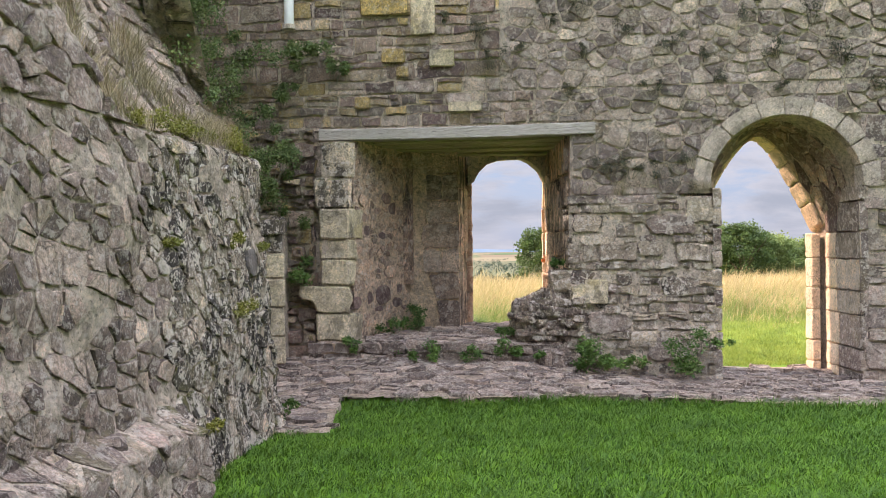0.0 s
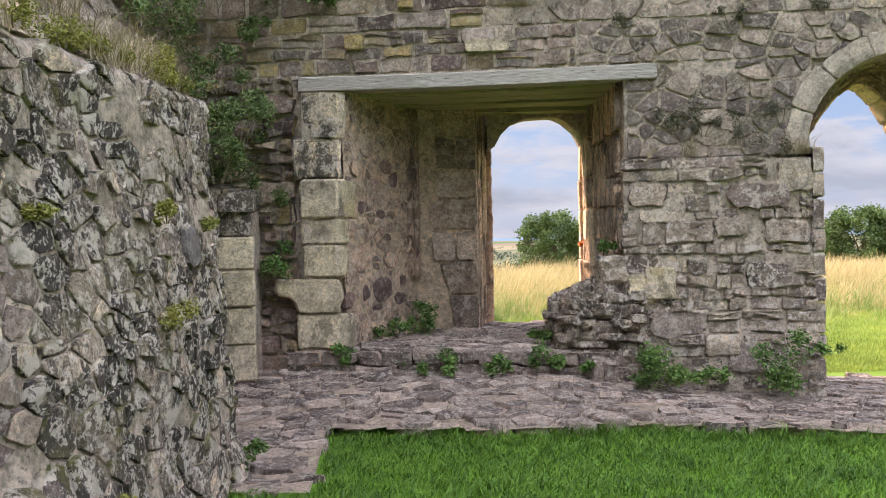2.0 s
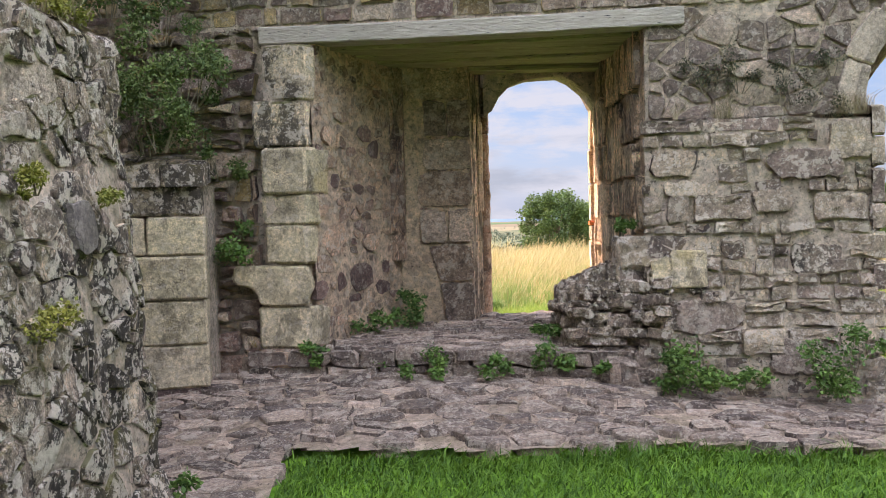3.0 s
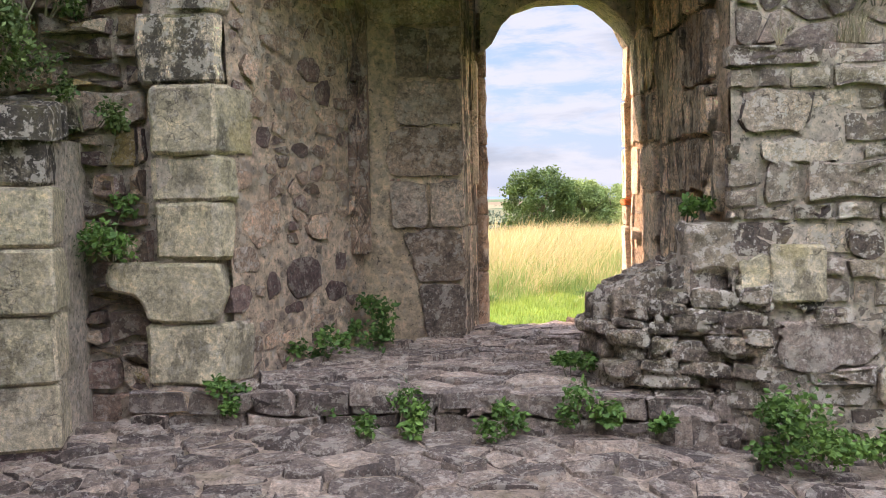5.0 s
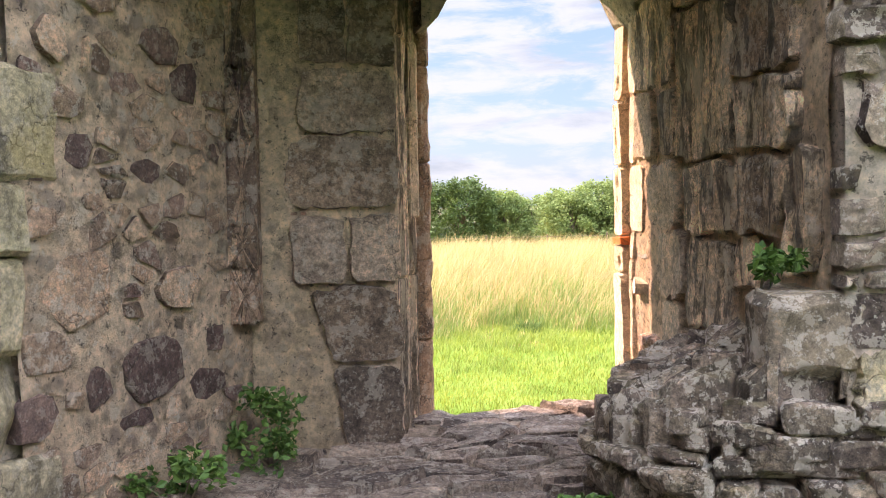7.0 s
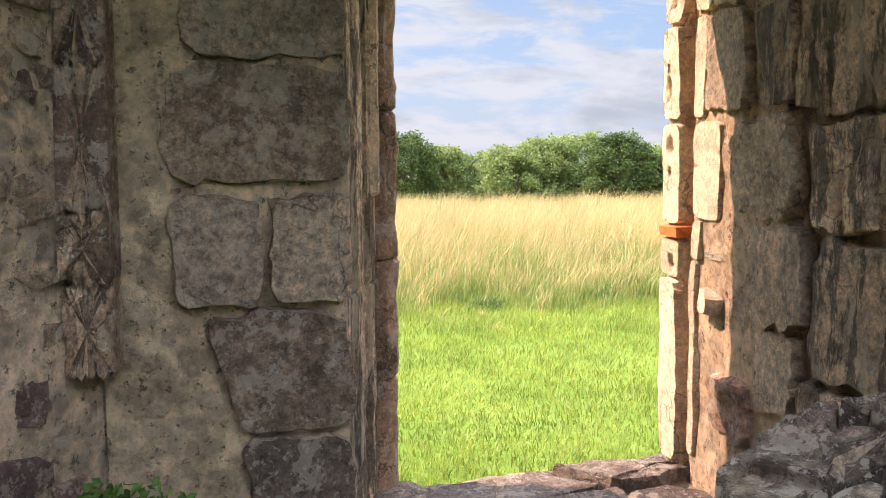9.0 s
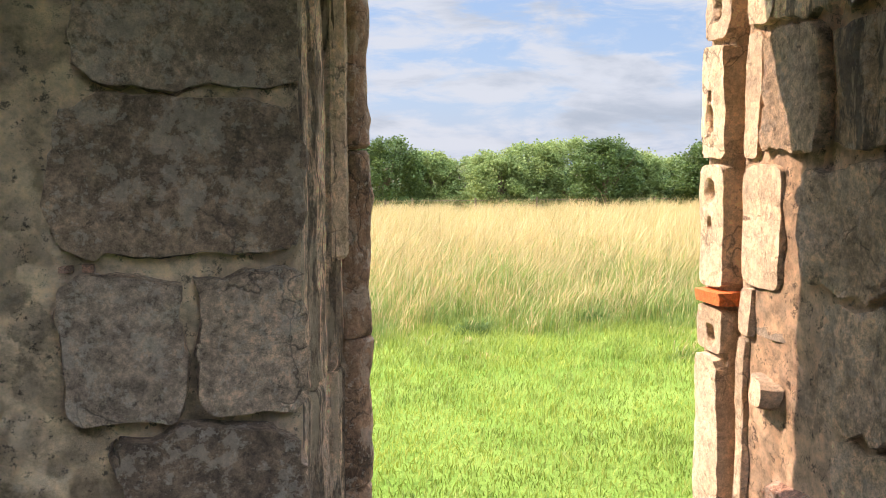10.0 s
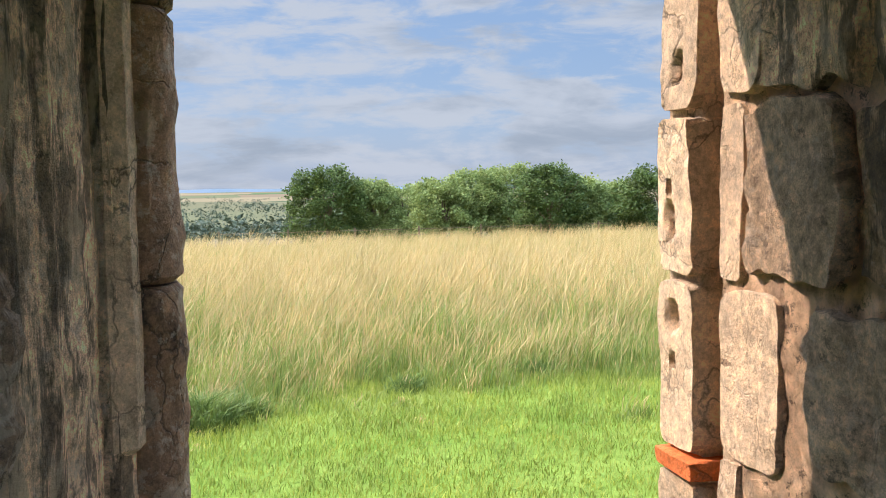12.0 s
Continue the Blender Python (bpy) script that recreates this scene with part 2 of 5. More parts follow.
M_EASTBLOCK = stone_mat("grey-brown sandstone", [(0.52, 0.44, 0.35), (0.45, 0.385, 0.31), (0.57, 0.485, 0.385)], 0.2, 0.35, var=0.8, relief=0.9)
M_DARK = stone_mat("smooth dark grey stone", [(0.13, 0.125, 0.13), (0.15, 0.145, 0.15)], 0.12, 0.1, var=0.5, relief=0.4)
M_PINK = stone_mat("pink rubble stone", [(0.46, 0.30, 0.25), (0.5, 0.35, 0.29)], 0.4, 0.2)
M_BRICK = stone_mat("orange brick", [(0.78, 0.24, 0.08), (0.72, 0.22, 0.08)], 0.0, 0.0, relief=0.4, var=0.4)
M_YELLOW = stone_mat("ochre stone", [(0.36, 0.29, 0.12), (0.40, 0.33, 0.16)], 0.3, 0.35, relief=0.8)
M_MORTAR = mortar_mat("lime mortar", (0.48, 0.425, 0.36), (0.66, 0.59, 0.51))
M_MORTAR_W = mortar_mat("weathered mortar", (0.46, 0.40, 0.34), (0.66, 0.585, 0.50), 0.7, 0.3)
M_MORTAR_R = mortar_mat("pink mortar", (0.50, 0.385, 0.29), (0.68, 0.55, 0.44), 0.5, 0.0, 0.85)
M_MORTAR_S = mortar_mat("sandy mortar", (0.58, 0.43, 0.31), (0.70, 0.555, 0.42), 0.0)
M_JOINT = mortar_mat("tan joint mortar", (0.50, 0.40, 0.29), (0.70, 0.57, 0.43), 0.2, 0.0, 0.45)
M_EARTH = mortar_mat("earth joints", (0.32, 0.255, 0.215), (0.46, 0.375, 0.315), 0.1, 0.25)


def wood_mat(name, a, b):
    k = Nodes(name, 0.85)
    g = k.noise(5, 8, 0.7, stretch=(0.6, 9, 14), lo=0.3, hi=0.7)
    c = k.ramp(g, [a, b])
    c = k.mix(k.noise(9, 6, 0.7, stretch=(0.35, 6, 10), lo=0.60, hi=0.66), c, (0.05, 0.045, 0.04))
    k.bump([(g, 0.012), (k.noise(60, 4, 0.6, stretch=(0.3, 3, 3)), 0.006)])
    return k.done(c)


M_WOOD = wood_mat("silvered oak", (0.30, 0.25, 0.195), (0.53, 0.455, 0.36))
M_PLANK = wood_mat("yellowish oak", (0.24, 0.20, 0.10), (0.46, 0.41, 0.24))


def leaf_mat(name, a, b, trans=0.25, rough=0.6):
    k = Nodes(name, rough)
    c = k.ramp(k.geo.outputs["Random Per Island"], [a, tuple((p + q) / 2 for p, q in zip(a, b)), b])
    c = k.mix(0.6, c, k.ramp(k.noise(1.3, 4, lo=0.3, hi=0.7), [(0.55, 0.62, 0.5), (1.0, 1.0, 1.0), (1.5, 1.3, 1.15)]), "MULTIPLY")
    c = k.mix(0.5, c, k.ramp(k.noise(6, 4, lo=0.3, hi=0.7), [(0.6, 0.62, 0.55), (1.35, 1.3, 1.2)]), "MULTIPLY")
    k.done(c)
    t = k.n.new("ShaderNodeBsdfTranslucent")
    k.l.new(c, t.inputs[0])
    mx = k.n.new("ShaderNodeMixShader")
    mx.inputs[0].default_value = trans
    k.l.new(k.b.outputs[0], mx.inputs[1])
    k.l.new(t.outputs[0], mx.inputs[2])
    k.l.new(mx.outputs[0], k.n["Material Output"].inputs[0])
    return k.m


M_LEAF = leaf_mat("weed leaf", (0.04, 0.095, 0.02), (0.12, 0.215, 0.045))
M_IVY = leaf_mat("dark leaf", (0.05, 0.09, 0.025), (0.17, 0.22, 0.07))
M_MOSSY = leaf_mat("moss", (0.12, 0.13, 0.02), (0.30, 0.27, 0.06))
M_TREE = leaf_mat("tree leaf", (0.035, 0.07, 0.016), (0.10, 0.155, 0.04), 0.25)
M_HEDGE = leaf_mat("hedge leaf", (0.11, 0.165, 0.045), (0.25, 0.32, 0.11), 0.35)
M_TURF = leaf_mat("lawn grass", (0.022, 0.080, 0.006), (0.115, 0.225, 0.024), 0.3)
M_MEADOW = leaf_mat("mown grass", (0.125, 0.195, 0.025), (0.29, 0.335, 0.065), 0.35)
M_STRAW = leaf_mat("dry tall grass", (0.32, 0.235, 0.09), (0.53, 0.405, 0.20), 0.35, 0.7)
M_TALLGREEN = leaf_mat("green tall grass", (0.10, 0.17, 0.03), (0.25, 0.30, 0.08), 0.35)
M_TUSSOCK = leaf_mat("tussock grass", (0.05, 0.10, 0.02), (0.15, 0.22, 0.05), 0.3)
M_DRY = leaf_mat("withered grass", (0.22, 0.17, 0.10), (0.42, 0.33, 0.20), 0.2)
M_TUFT = leaf_mat("dull wall plant", (0.028, 0.033, 0.016), (0.095, 0.09, 0.045), 0.15)
M_STEM = leaf_mat("stem", (0.09, 0.07, 0.04), (0.16, 0.12, 0.07), 0.0)


def ground_mat():
    k = Nodes("turf and fields", 0.95)
    near = k.ramp(k.noise(1.5, 8, 0.7, lo=0.3, hi=0.7), [(0.05, 0.13, 0.012), (0.13, 0.25, 0.03)])
    out = k.ramp(k.noise(1.1, 8, 0.7, lo=0.3, hi=0.7), [(0.09, 0.16, 0.025), (0.17, 0.24, 0.05)])
    v = k.n.new("ShaderNodeTexVoronoi")
    v.inputs["Scale"].default_value = 0.006
    mp = k.n.new("ShaderNodeMapping")
    mp.inputs["Scale"].default_value = (1, 0.45, 1)
    k.l.new(k.pos, mp.inputs[0])
    k.l.new(mp.outputs[0], v.inputs["Vector"])
    s = k.n.new("ShaderNodeSeparateColor")
    k.l.new(v.outputs["Color"], s.inputs[0])
    far = k.ramp(s.outputs[0], [(0.035, 0.065, 0.03), (0.13, 0.095, 0.065), (0.05, 0.085, 0.04), (0.15, 0.12, 0.075), (0.03, 0.055, 0.03)])
    xyz = k.n.new("ShaderNodeSeparateXYZ")
    k.l.new(k.pos, xyz.inputs[0])
    c = k.mix(k.range(xyz.outputs[1], 10.8, 11.4), near, out)
    edge = k.math("ADD", xyz.outputs[1], k.math("MULTIPLY", k.noise(0.8, 5), 4.0))
    c = k.mix(k.range(edge, 20.2, 23.0), c, k.ramp(k.noise(1.7, 6, lo=0.3, hi=0.7), [(0.14, 0.15, 0.04), (0.26, 0.21, 0.09)]))
    c = k.mix(k.range(xyz.outputs[1], 62, 75), c, far)
    k.b.inputs["Specular IOR Level"].default_value = 0.0
    k.bump([(k.noise(9, 6, 0.7), 0.05)])
    return k.done(c)


M_GROUND = ground_mat()


# ---- mesh helpers ----
def obj(name, vs, fs, m, parent=None, smooth=False, fix=True):
    me = bpy.data.meshes.new(name)
    me.from_pydata(vs, [], fs)
    if fix:
        bm = bmesh.new()
        bm.from_mesh(me)
        bmesh.ops.recalc_face_normals(bm, faces=bm.faces)
        bm.to_mesh(me)
        bm.free()
    if smooth:
        me.shade_smooth()
        me.set_sharp_from_angle(angle=0.55)
    me.materials.append(m)
    ob = new(name, me)
    ob.parent = parent
    return ob


def part(name, bm, m, parent, label=""):
    me = bpy.data.meshes.new(name)
    bm.to_mesh(me)
    bm.free()
    me.materials.append(m)
    ob = new(name, me)
    ob.parent = parent
    return tagged(ob, label)


def prism(foot, z0, z1, vs, fs):
    n, o = len(foot), len(vs)
    vs += [(x, y, z0) for x, y in foot] + [(x, y, z1) for x, y in foot]
    fs += [tuple(o + i for i in range(n))[::-1], tuple(o + n + i for i in range(n))]
    fs += [(o + i, o + (i + 1) % n, o + n + (i + 1) % n, o + n + i) for i in range(n)]


def nz(p, f, s=0.0):
    return noise.noise(Vector((p[0] * f + s, p[1] * f - s, p[2] * f + 2 * s)))


def clip(poly, a, b, c):
    """The part of the polygon where a*u + b*w <= c."""
    out = []
    for i, p in enumerate(poly):
        q = poly[(i + 1) % len(poly)]
        dp, dq = a * p[0] + b * p[1] - c, a * q[0] + b * q[1] - c
        if dp <= 0:
            out.append(p)
        if dp * dq < 0:
            t = dp / (dp - dq)
            out.append((p[0] + t * (q[0] - p[0]), p[1] + t * (q[1] - p[1])))
    return out


def cells(u0, u1, w0, w1, h, aspect, rnd, jit=0.35, vary=0.45, sq=1.4):
    """Irregular stones that fill a rectangle, in rough courses."""
    seeds, w = [], w0
    while w < w1:
        rh = h * rnd.uniform(1 - vary, 1 + vary)
        u = u0 - rnd.random() * h * aspect
        while u < u1 + h:
            rw = h * aspect * rnd.uniform(0.5, 1.6)
            if rh > h * 0.95 and rnd.random() < 0.25:
                for s in (0.27, 0.76):
                    seeds.append((u + rw / 2 + rnd.uniform(-1, 1) * jit * h, w + rh * s))
            else:
                seeds.append((u + rw / 2 + rnd.uniform(-1, 1) * jit * h * 0.5, w + rh * (0.5 + rnd.uniform(-1, 1) * jit)))
            u += rw
        w += rh
    grid, g = {}, h * aspect * 1.2
    for s in seeds:
        grid.setdefault((int(s[0] // g), int(s[1] // g)), []).append(s)
    out, k = [], 1.0 / (aspect * sq)
    for s in seeds:
        if not (u0 <= s[0] <= u1 and w0 <= s[1] <= w1):
            continue
        r = h * aspect * 1.6
        poly = [(max(s[0] - r, u0), max(s[1] - r, w0)), (min(s[0] + r, u1), max(s[1] - r, w0)), (min(s[0] + r, u1), min(s[1] + r, w1)), (max(s[0] - r, u0), min(s[1] + r, w1))]
        ci, cj = int(s[0] // g), int(s[1] // g)
        for i in range(ci - 2, ci + 3):
            for j in range(cj - 2, cj + 3):
                for t in grid.get((i, j), ()):
                    if t is s or len(poly) < 3:
                        continue
                    a, b = (t[0] - s[0]) * k * k, t[1] - s[1]
                    c = ((t[0] ** 2 - s[0] ** 2) * k * k + t[1] ** 2 - s[1] ** 2) / 2
                    poly = clip(poly, a, b, c)
        if len(poly) >= 3:
            out.append(poly)
    return out


def courses(u0, u1, w0, w1, h, aspect, rnd, vary=0.4, wave=0.25, split=0.25):
    """Stones in wavy courses of uneven height, some of two thin ones."""
    ws, w = [w0], w0
    while w < w1 - h * 0.5:
        w = min(w1, w + h * rnd.uniform(1 - vary, 1 + vary))
        ws.append(w)
    ws[-1] = w1
    sd = [rnd.random() * 90 for _ in ws]

    def edge(j, u):
        return ws[j] + (wave * h * (nz((u, sd[j], 0), 2.2) + 0.7 * nz((u, sd[j], 4), 6)) if 0 < j < len(ws) - 1 else 0)

    out = []
    for j in range(len(ws) - 1):
        u = u0 - rnd.random() * h
        while u < u1 - 0.02:
            rh = ws[j + 1] - ws[j]
            v = u + max(0.06, 0.5 * (rh + h) * aspect * rnd.uniform(0.4, 1.55))
            a, b = max(u, u0), min(v, u1)
            u = v
            if b - a < 0.03:
                continue
            s1, s2 = rnd.uniform(-0.12, 0.12) * rh, rnd.uniform(-0.12, 0.12) * rh
            m = (a + b) / 2
            lo = [(a, edge(j, a)), (m, edge(j, m)), (b, edge(j, b))]
            hi = [(b + s2, edge(j + 1, b)), (m, edge(j + 1, m)), (a + s1, edge(j + 1, a))]
            if rh > h * 0.9 and rnd.random() < split:
                f = rnd.uniform(0.35, 0.65)
                mid = [tuple(p[i] + (q[i] - p[i]) * f for i in range(2)) for p, q in zip(lo, hi[::-1])]
                out += [lo + mid[::-1], mid + hi]
            else:
                out.append(lo + hi)
    return out


def rounded(poly, rnd, gap, times=1, wob=0.0):
    """The polygon with a joint cut off all round and its corners broken."""
    cu, cw = sum(p[0] for p in poly) / len(poly), sum(p[1] for p in poly) / len(poly)
    pts = []
    for p in poly:
        d = math.hypot(p[0] - cu, p[1] - cw) or 1e-6
        f = max(0.25, 1 - gap * 1.25 / d)
        pts.append((cu + (p[0] - cu) * f, cw + (p[1] - cw) * f))
    # drop corners that are nearly one
    keep = [p for i, p in enumerate(pts) if math.dist(p, pts[i - 1]) > 0.012]
    pts = keep if len(keep) >= 3 else pts
    for _ in range(times):
        q = []
        for i, p in enumerate(pts):
            n = pts[(i + 1) % len(pts)]
            a, b = rnd.uniform(0.05, 0.2), rnd.uniform(0.8, 0.95)
            q += [(p[0] + a * (n[0] - p[0]), p[1] + a * (n[1] - p[1])), (p[0] + b * (n[0] - p[0]), p[1] + b * (n[1] - p[1]))]
        pts = q
    if wob:
        pts = [(p[0] + rnd.uniform(-wob, wob), p[1] + rnd.uniform(-wob, wob)) for p in pts]
    return pts, cu, cw


def stone_mesh(pts, cu, cw, P, h, rnd, rough=0.25, deep=0.05, flat=0.78):
    """One stone: a skirt that goes into the mortar, a broken edge and an uneven face."""
    n = len(pts)
    rings = [(1.03, -deep), (1.0, h * 0.45), (0.955, h * 0.93), (flat, h), (0.4, h)]
    tu, tw, s0 = rnd.uniform(-0.5, 0.5) * rough * h, rnd.uniform(-0.5, 0.5) * rough * h, rnd.random() * 50
    size = max(math.dist(p, (cu, cw)) for p in pts) or 1
    vs, fs = [], []
    for ri, (f, d) in enumerate(rings):
        for p in pts:
            u, w = cu + (p[0] - cu) * f, cw + (p[1] - cw) * f
            e = 0.0
            if ri:
                e = rough * h * (1.3 * nz((u, w, s0), 8) + 1.1 * nz((u, w, s0), 31)) + (tu * (u - cu) + tw * (w - cw)) / size
            vs.append(P(u, w, d + e))
    vs.append(P(cu, cw, h * 1.05 + rough * h * nz((cu, cw, s0), 9)))
    for r in range(len(rings) - 1):
        for i in range(n):
            j = (i + 1) % n
            fs.append((r * n + i, r * n + j, (r + 1) * n + j, (r + 1) * n + i))
    o = (len(rings) - 1) * n
    fs += [(o + i, o + (i + 1) % n, len(rings) * n) for i in range(n)]
    return vs, fs


COUNT = {}


def lay(parent, polys, P, m, h, rnd, gap=0.012, name="stone", rough=0.3, wob=0.006, times=1, single=None, flat=0.8, deep=0.05, limit=300):
    """Lay stones; those for which single() holds are pieces of their own, up to a limit for each parent, the others are joined."""
    jv, jf = [], []
    for poly in polys:
        pts, cu, cw = rounded(poly, rnd, gap, times, wob)
        hh = h * rnd.uniform(0.45, 1.5)
        vs, fs = stone_mesh(pts, cu, cw, P, hh, rnd, rough, deep, flat)
        c = COUNT.get(parent.name, 0)
        if c < limit and (single is None or single(cu, cw)):
            COUNT[parent.name] = c + 1
            obj(name, vs, fs, m if not isinstance(m, list) else rnd.choice(m), parent, True)
        else:
            o = len(jv)
            jv += vs
            jf += [tuple(o + i for i in f) for f in fs]
    if jv:
        tagged(obj(name + "s", jv, jf, m if not isinstance(m, list) else m[0], parent, True), kind="stuff")


def sheet(name, u0, u1, w0, w1, step, P, m, parent, amp=0.02, keep=None, d0=-0.012):
    """The mortar between the stones, uneven."""
    nu, nw = max(2, int((u1 - u0) / step)), max(2, int((w1 - w0) / step))
    vs, fs = [], []
    for j in range(nw + 1):
        for i in range(nu + 1):
            u, w = u0 + (u1 - u0) * i / nu, w0 + (w1 - w0) * j / nw
            vs.append(P(u, w, d0 + amp * (nz((u, w, 3), 5) + 0.6 * nz((u, w, 7), 17))))
    for j in range(nw):
        for i in range(nu):
            u, w = u0 + (u1 - u0) * (i + 0.5) / nu, w0 + (w1 - w0) * (j + 0.5) / nw
            if keep is None or keep(u, w):
                a = j * (nu + 1) + i
                fs.append((a, a + 1, a + nu + 2, a + nu + 1))
    return obj(name, vs, fs, m, parent, True, False)


def block(parent, u0, u1, w0, w1, P, m, rnd, h=0.03, gap=0.006, name="block", rough=0.15, wob=0.004, label=""):
    """One dressed block with straight, worn edges."""
    g = gap
    a, b, c, d = u0 + g, u1 - g, w0 + g, w1 - g
    r = min(0.018, (b - a) / 5, (d - c) / 5)
    pts = []
    for (x, y), (x2, y2) in (((a, c), (b, c)), ((b, c), (b, d)), ((b, d), (a, d)), ((a, d), (a, c))):
        L = math.hypot(x2 - x, y2 - y)
        k = max(2, int(L / 0.07))
        for i in range(k + 1):
            t = (r + (L - 2 * r) * i / k) / L
            pts.append((x + (x2 - x) * t + rnd.uniform(-wob, wob), y + (y2 - y) * t + rnd.uniform(-wob, wob)))
    cu, cw = (a + b) / 2, (c + d) / 2
    n, s0 = len(pts), rnd.random() * 50
    edge = min(0.010 / max((b - a) / 2, (d - c) / 2), 0.2)
    rings = [(1.0, -0.06), (1.0, h - 0.010), (1 - edge, h - 0.001), (0.72, h), (0.36, h)]
    vs, fs = [], []
    for ri, (f, dd) in enumerate(rings):
        for p in pts:
            u, w = cu + (p[0] - cu) * f, cw + (p[1] - cw) * f
            vs.append(P(u, w, dd + (rough * 0.022 * (nz((u, w, s0), 5) + 0.9 * nz((u, w, s0), 23)) if ri else 0)))
    vs.append(P(cu, cw, h))
    for q in range(len(rings) - 1):
        fs += [(q * n + i, q * n + (i + 1) % n, (q + 1) * n + (i + 1) % n, (q + 1) * n + i) for i in range(n)]
    o = (len(rings) - 1) * n
    fs += [(o + i, o + (i + 1) % n, len(rings) * n) for i in range(n)]
    return tagged(obj(name, vs, fs, m, parent, True), label)


def rock(parent, foot, z0, z1, m, rnd, bev=0.014, amp=0.008, cuts=3, name="block"):
    """A whole squared block over a footprint, with broken edges and uneven faces."""
    bm = bmesh.new()
    lo = [bm.verts.new((x, y, z0)) for x, y in foot]
    hi = [bm.verts.new((x, y, z1)) for x, y in foot]
    n = len(foot)
    bm.faces.new(lo[::-1])
    bm.faces.new(hi)
    for i in range(n):
        bm.faces.new((lo[i], lo[(i + 1) % n], hi[(i + 1) % n], hi[i]))
    bmesh.ops.recalc_face_normals(bm, faces=bm.faces)
    bmesh.ops.subdivide_edges(bm, edges=bm.edges[:], cuts=cuts, use_grid_fill=True)
    sharp = [e for e in bm.edges if len(e.link_faces) == 2 and e.calc_face_angle() > 0.5]
    bmesh.ops.bevel(bm, geom=sharp, offset=bev, segments=1, affect="EDGES")
    s = rnd.random() * 40
    for v in bm.verts:
        p = v.co
        v.co = p + Vector((nz(p, 9, s), nz(p, 9, s + 5), nz(p, 9, s + 9))) * amp + Vector((nz(p, 3, s), nz(p, 3, s + 5), 0)) * amp * 1.2
    me = bpy.data.meshes.new(name)
    bm.to_mesh(me)
    bm.free()
    me.shade_smooth()
    me.set_sharp_from_angle(angle=0.4)
    me.materials.append(m)
    ob = new(name, me)
    ob.parent = parent
    return ob


def slab(parent, u0, u1, w0, w1, P, m, rnd, h=0.04, name="block", rag=0.012, rough=0.010, flute=0.0, soft=0.014, lean=0.0, step=0.035, label="", holes=()):
    """A worn block with a ragged outline and an uneven, grained face; lean shifts its foot sideways."""
    nu, nw = max(3, int((u1 - u0) / step)), max(3, int((w1 - w0) / step))
    eu, ew = min(0.3 / nu, soft / (u1 - u0)), min(0.3 / nw, soft / (w1 - w0))
    ss = [0, eu] + [i / nu for i in range(1, nu)] + [1 - eu, 1]
    ts = [0, ew] + [i / nw for i in range(1, nw)] + [1 - ew, 1]
    s0, vs, fs = rnd.random() * 70, [], []
    A, B = len(ss), len(ts)
    tu, tw = rnd.uniform(-0.012, 0.012), rnd.uniform(-0.012, 0.012)

    def at(i, j):
        a, b = ss[i] * 2 - 1, ts[j] * 2 - 1
        k = 1 - (0.30 if soft > 0.025 else 0.16) * (abs(a) * abs(b)) ** (2.2 if soft > 0.025 else 5) * rnd.uniform(0.5, 1.2)
        u, w = (u0 + u1) / 2 + a * k * (u1 - u0) / 2, (w0 + w1) / 2 + b * k * (w1 - w0) / 2
        e = max(abs(a), abs(b)) ** 3
        u += e * rag * (1.2 * nz((u, w, s0), 9) + nz((u, w, s0), 27)) - lean * (1 - ts[j]) * (1 - ss[i])
        w += e * rag * (1.2 * nz((u, w, s0 + 9), 9) + nz((u, w, s0 + 9), 27))
        return u, w

    for j in range(B):
        for i in range(A):
            u, w = at(i, j)
            rim = i in (0, A - 1) or j in (0, B - 1)
            d = h * (0.35 if rim else 1.0) + rough * (nz((u, w, s0), 6) + 0.8 * nz((u, w, s0), 19) + 0.5 * nz((u, w, s0), 47)) + tu * ss[i] + tw * ts[j]
            if flute:
                g = nz((u * 15, w * 1.9, s0), 1) + 0.6 * nz((u * 34, w * 4, s0), 1)
                d -= flute * max(0.0, g + 0.1) ** 1.2
            for x, z, r in holes:
                d -= 0.035 * min(1.0, max(0.0, 1.6 - math.hypot(u - x, (w - z) * 0.75) / r + 0.5 * nz((u, w, s0), 60)))
            vs.append(P(u, w, d))
    for j in range(B - 1):
        fs += [(j * A + i, j * A + i + 1, (j + 1) * A + i + 1, (j + 1) * A + i) for i in range(A - 1)]
    ring = [(i, 0) for i in range(A)] + [(A - 1, j) for j in range(1, B)] + [(i, B - 1) for i in range(A - 2, -1, -1)] + [(0, j) for j in range(B - 2, 0, -1)]
    o = len(vs)
    for i, j in ring:
        u, w = u0 + (u1 - u0) * ss[i], w0 + (w1 - w0) * ts[j]
        vs.append(P(u - lean * (1 - ts[j]) * (1 - ss[i]), w, -0.06))
    n = len(ring)
    for k in range(n):
        a, b = ring[k], ring[(k + 1) % n]
        fs.append((a[1] * A + a[0], o + k, o + (k + 1) % n, b[1] * A + b[0]))
    return tagged(obj(name, vs, fs, m, parent, True), label)


def inside(poly, boxes, grow=0.0):
    u, w = sum(q[0] for q in poly) / len(poly), sum(q[1] for q in poly) / len(poly)
    return any(a - grow < u < b + grow and c - grow < w < d + grow for a, b, c, d in boxes)


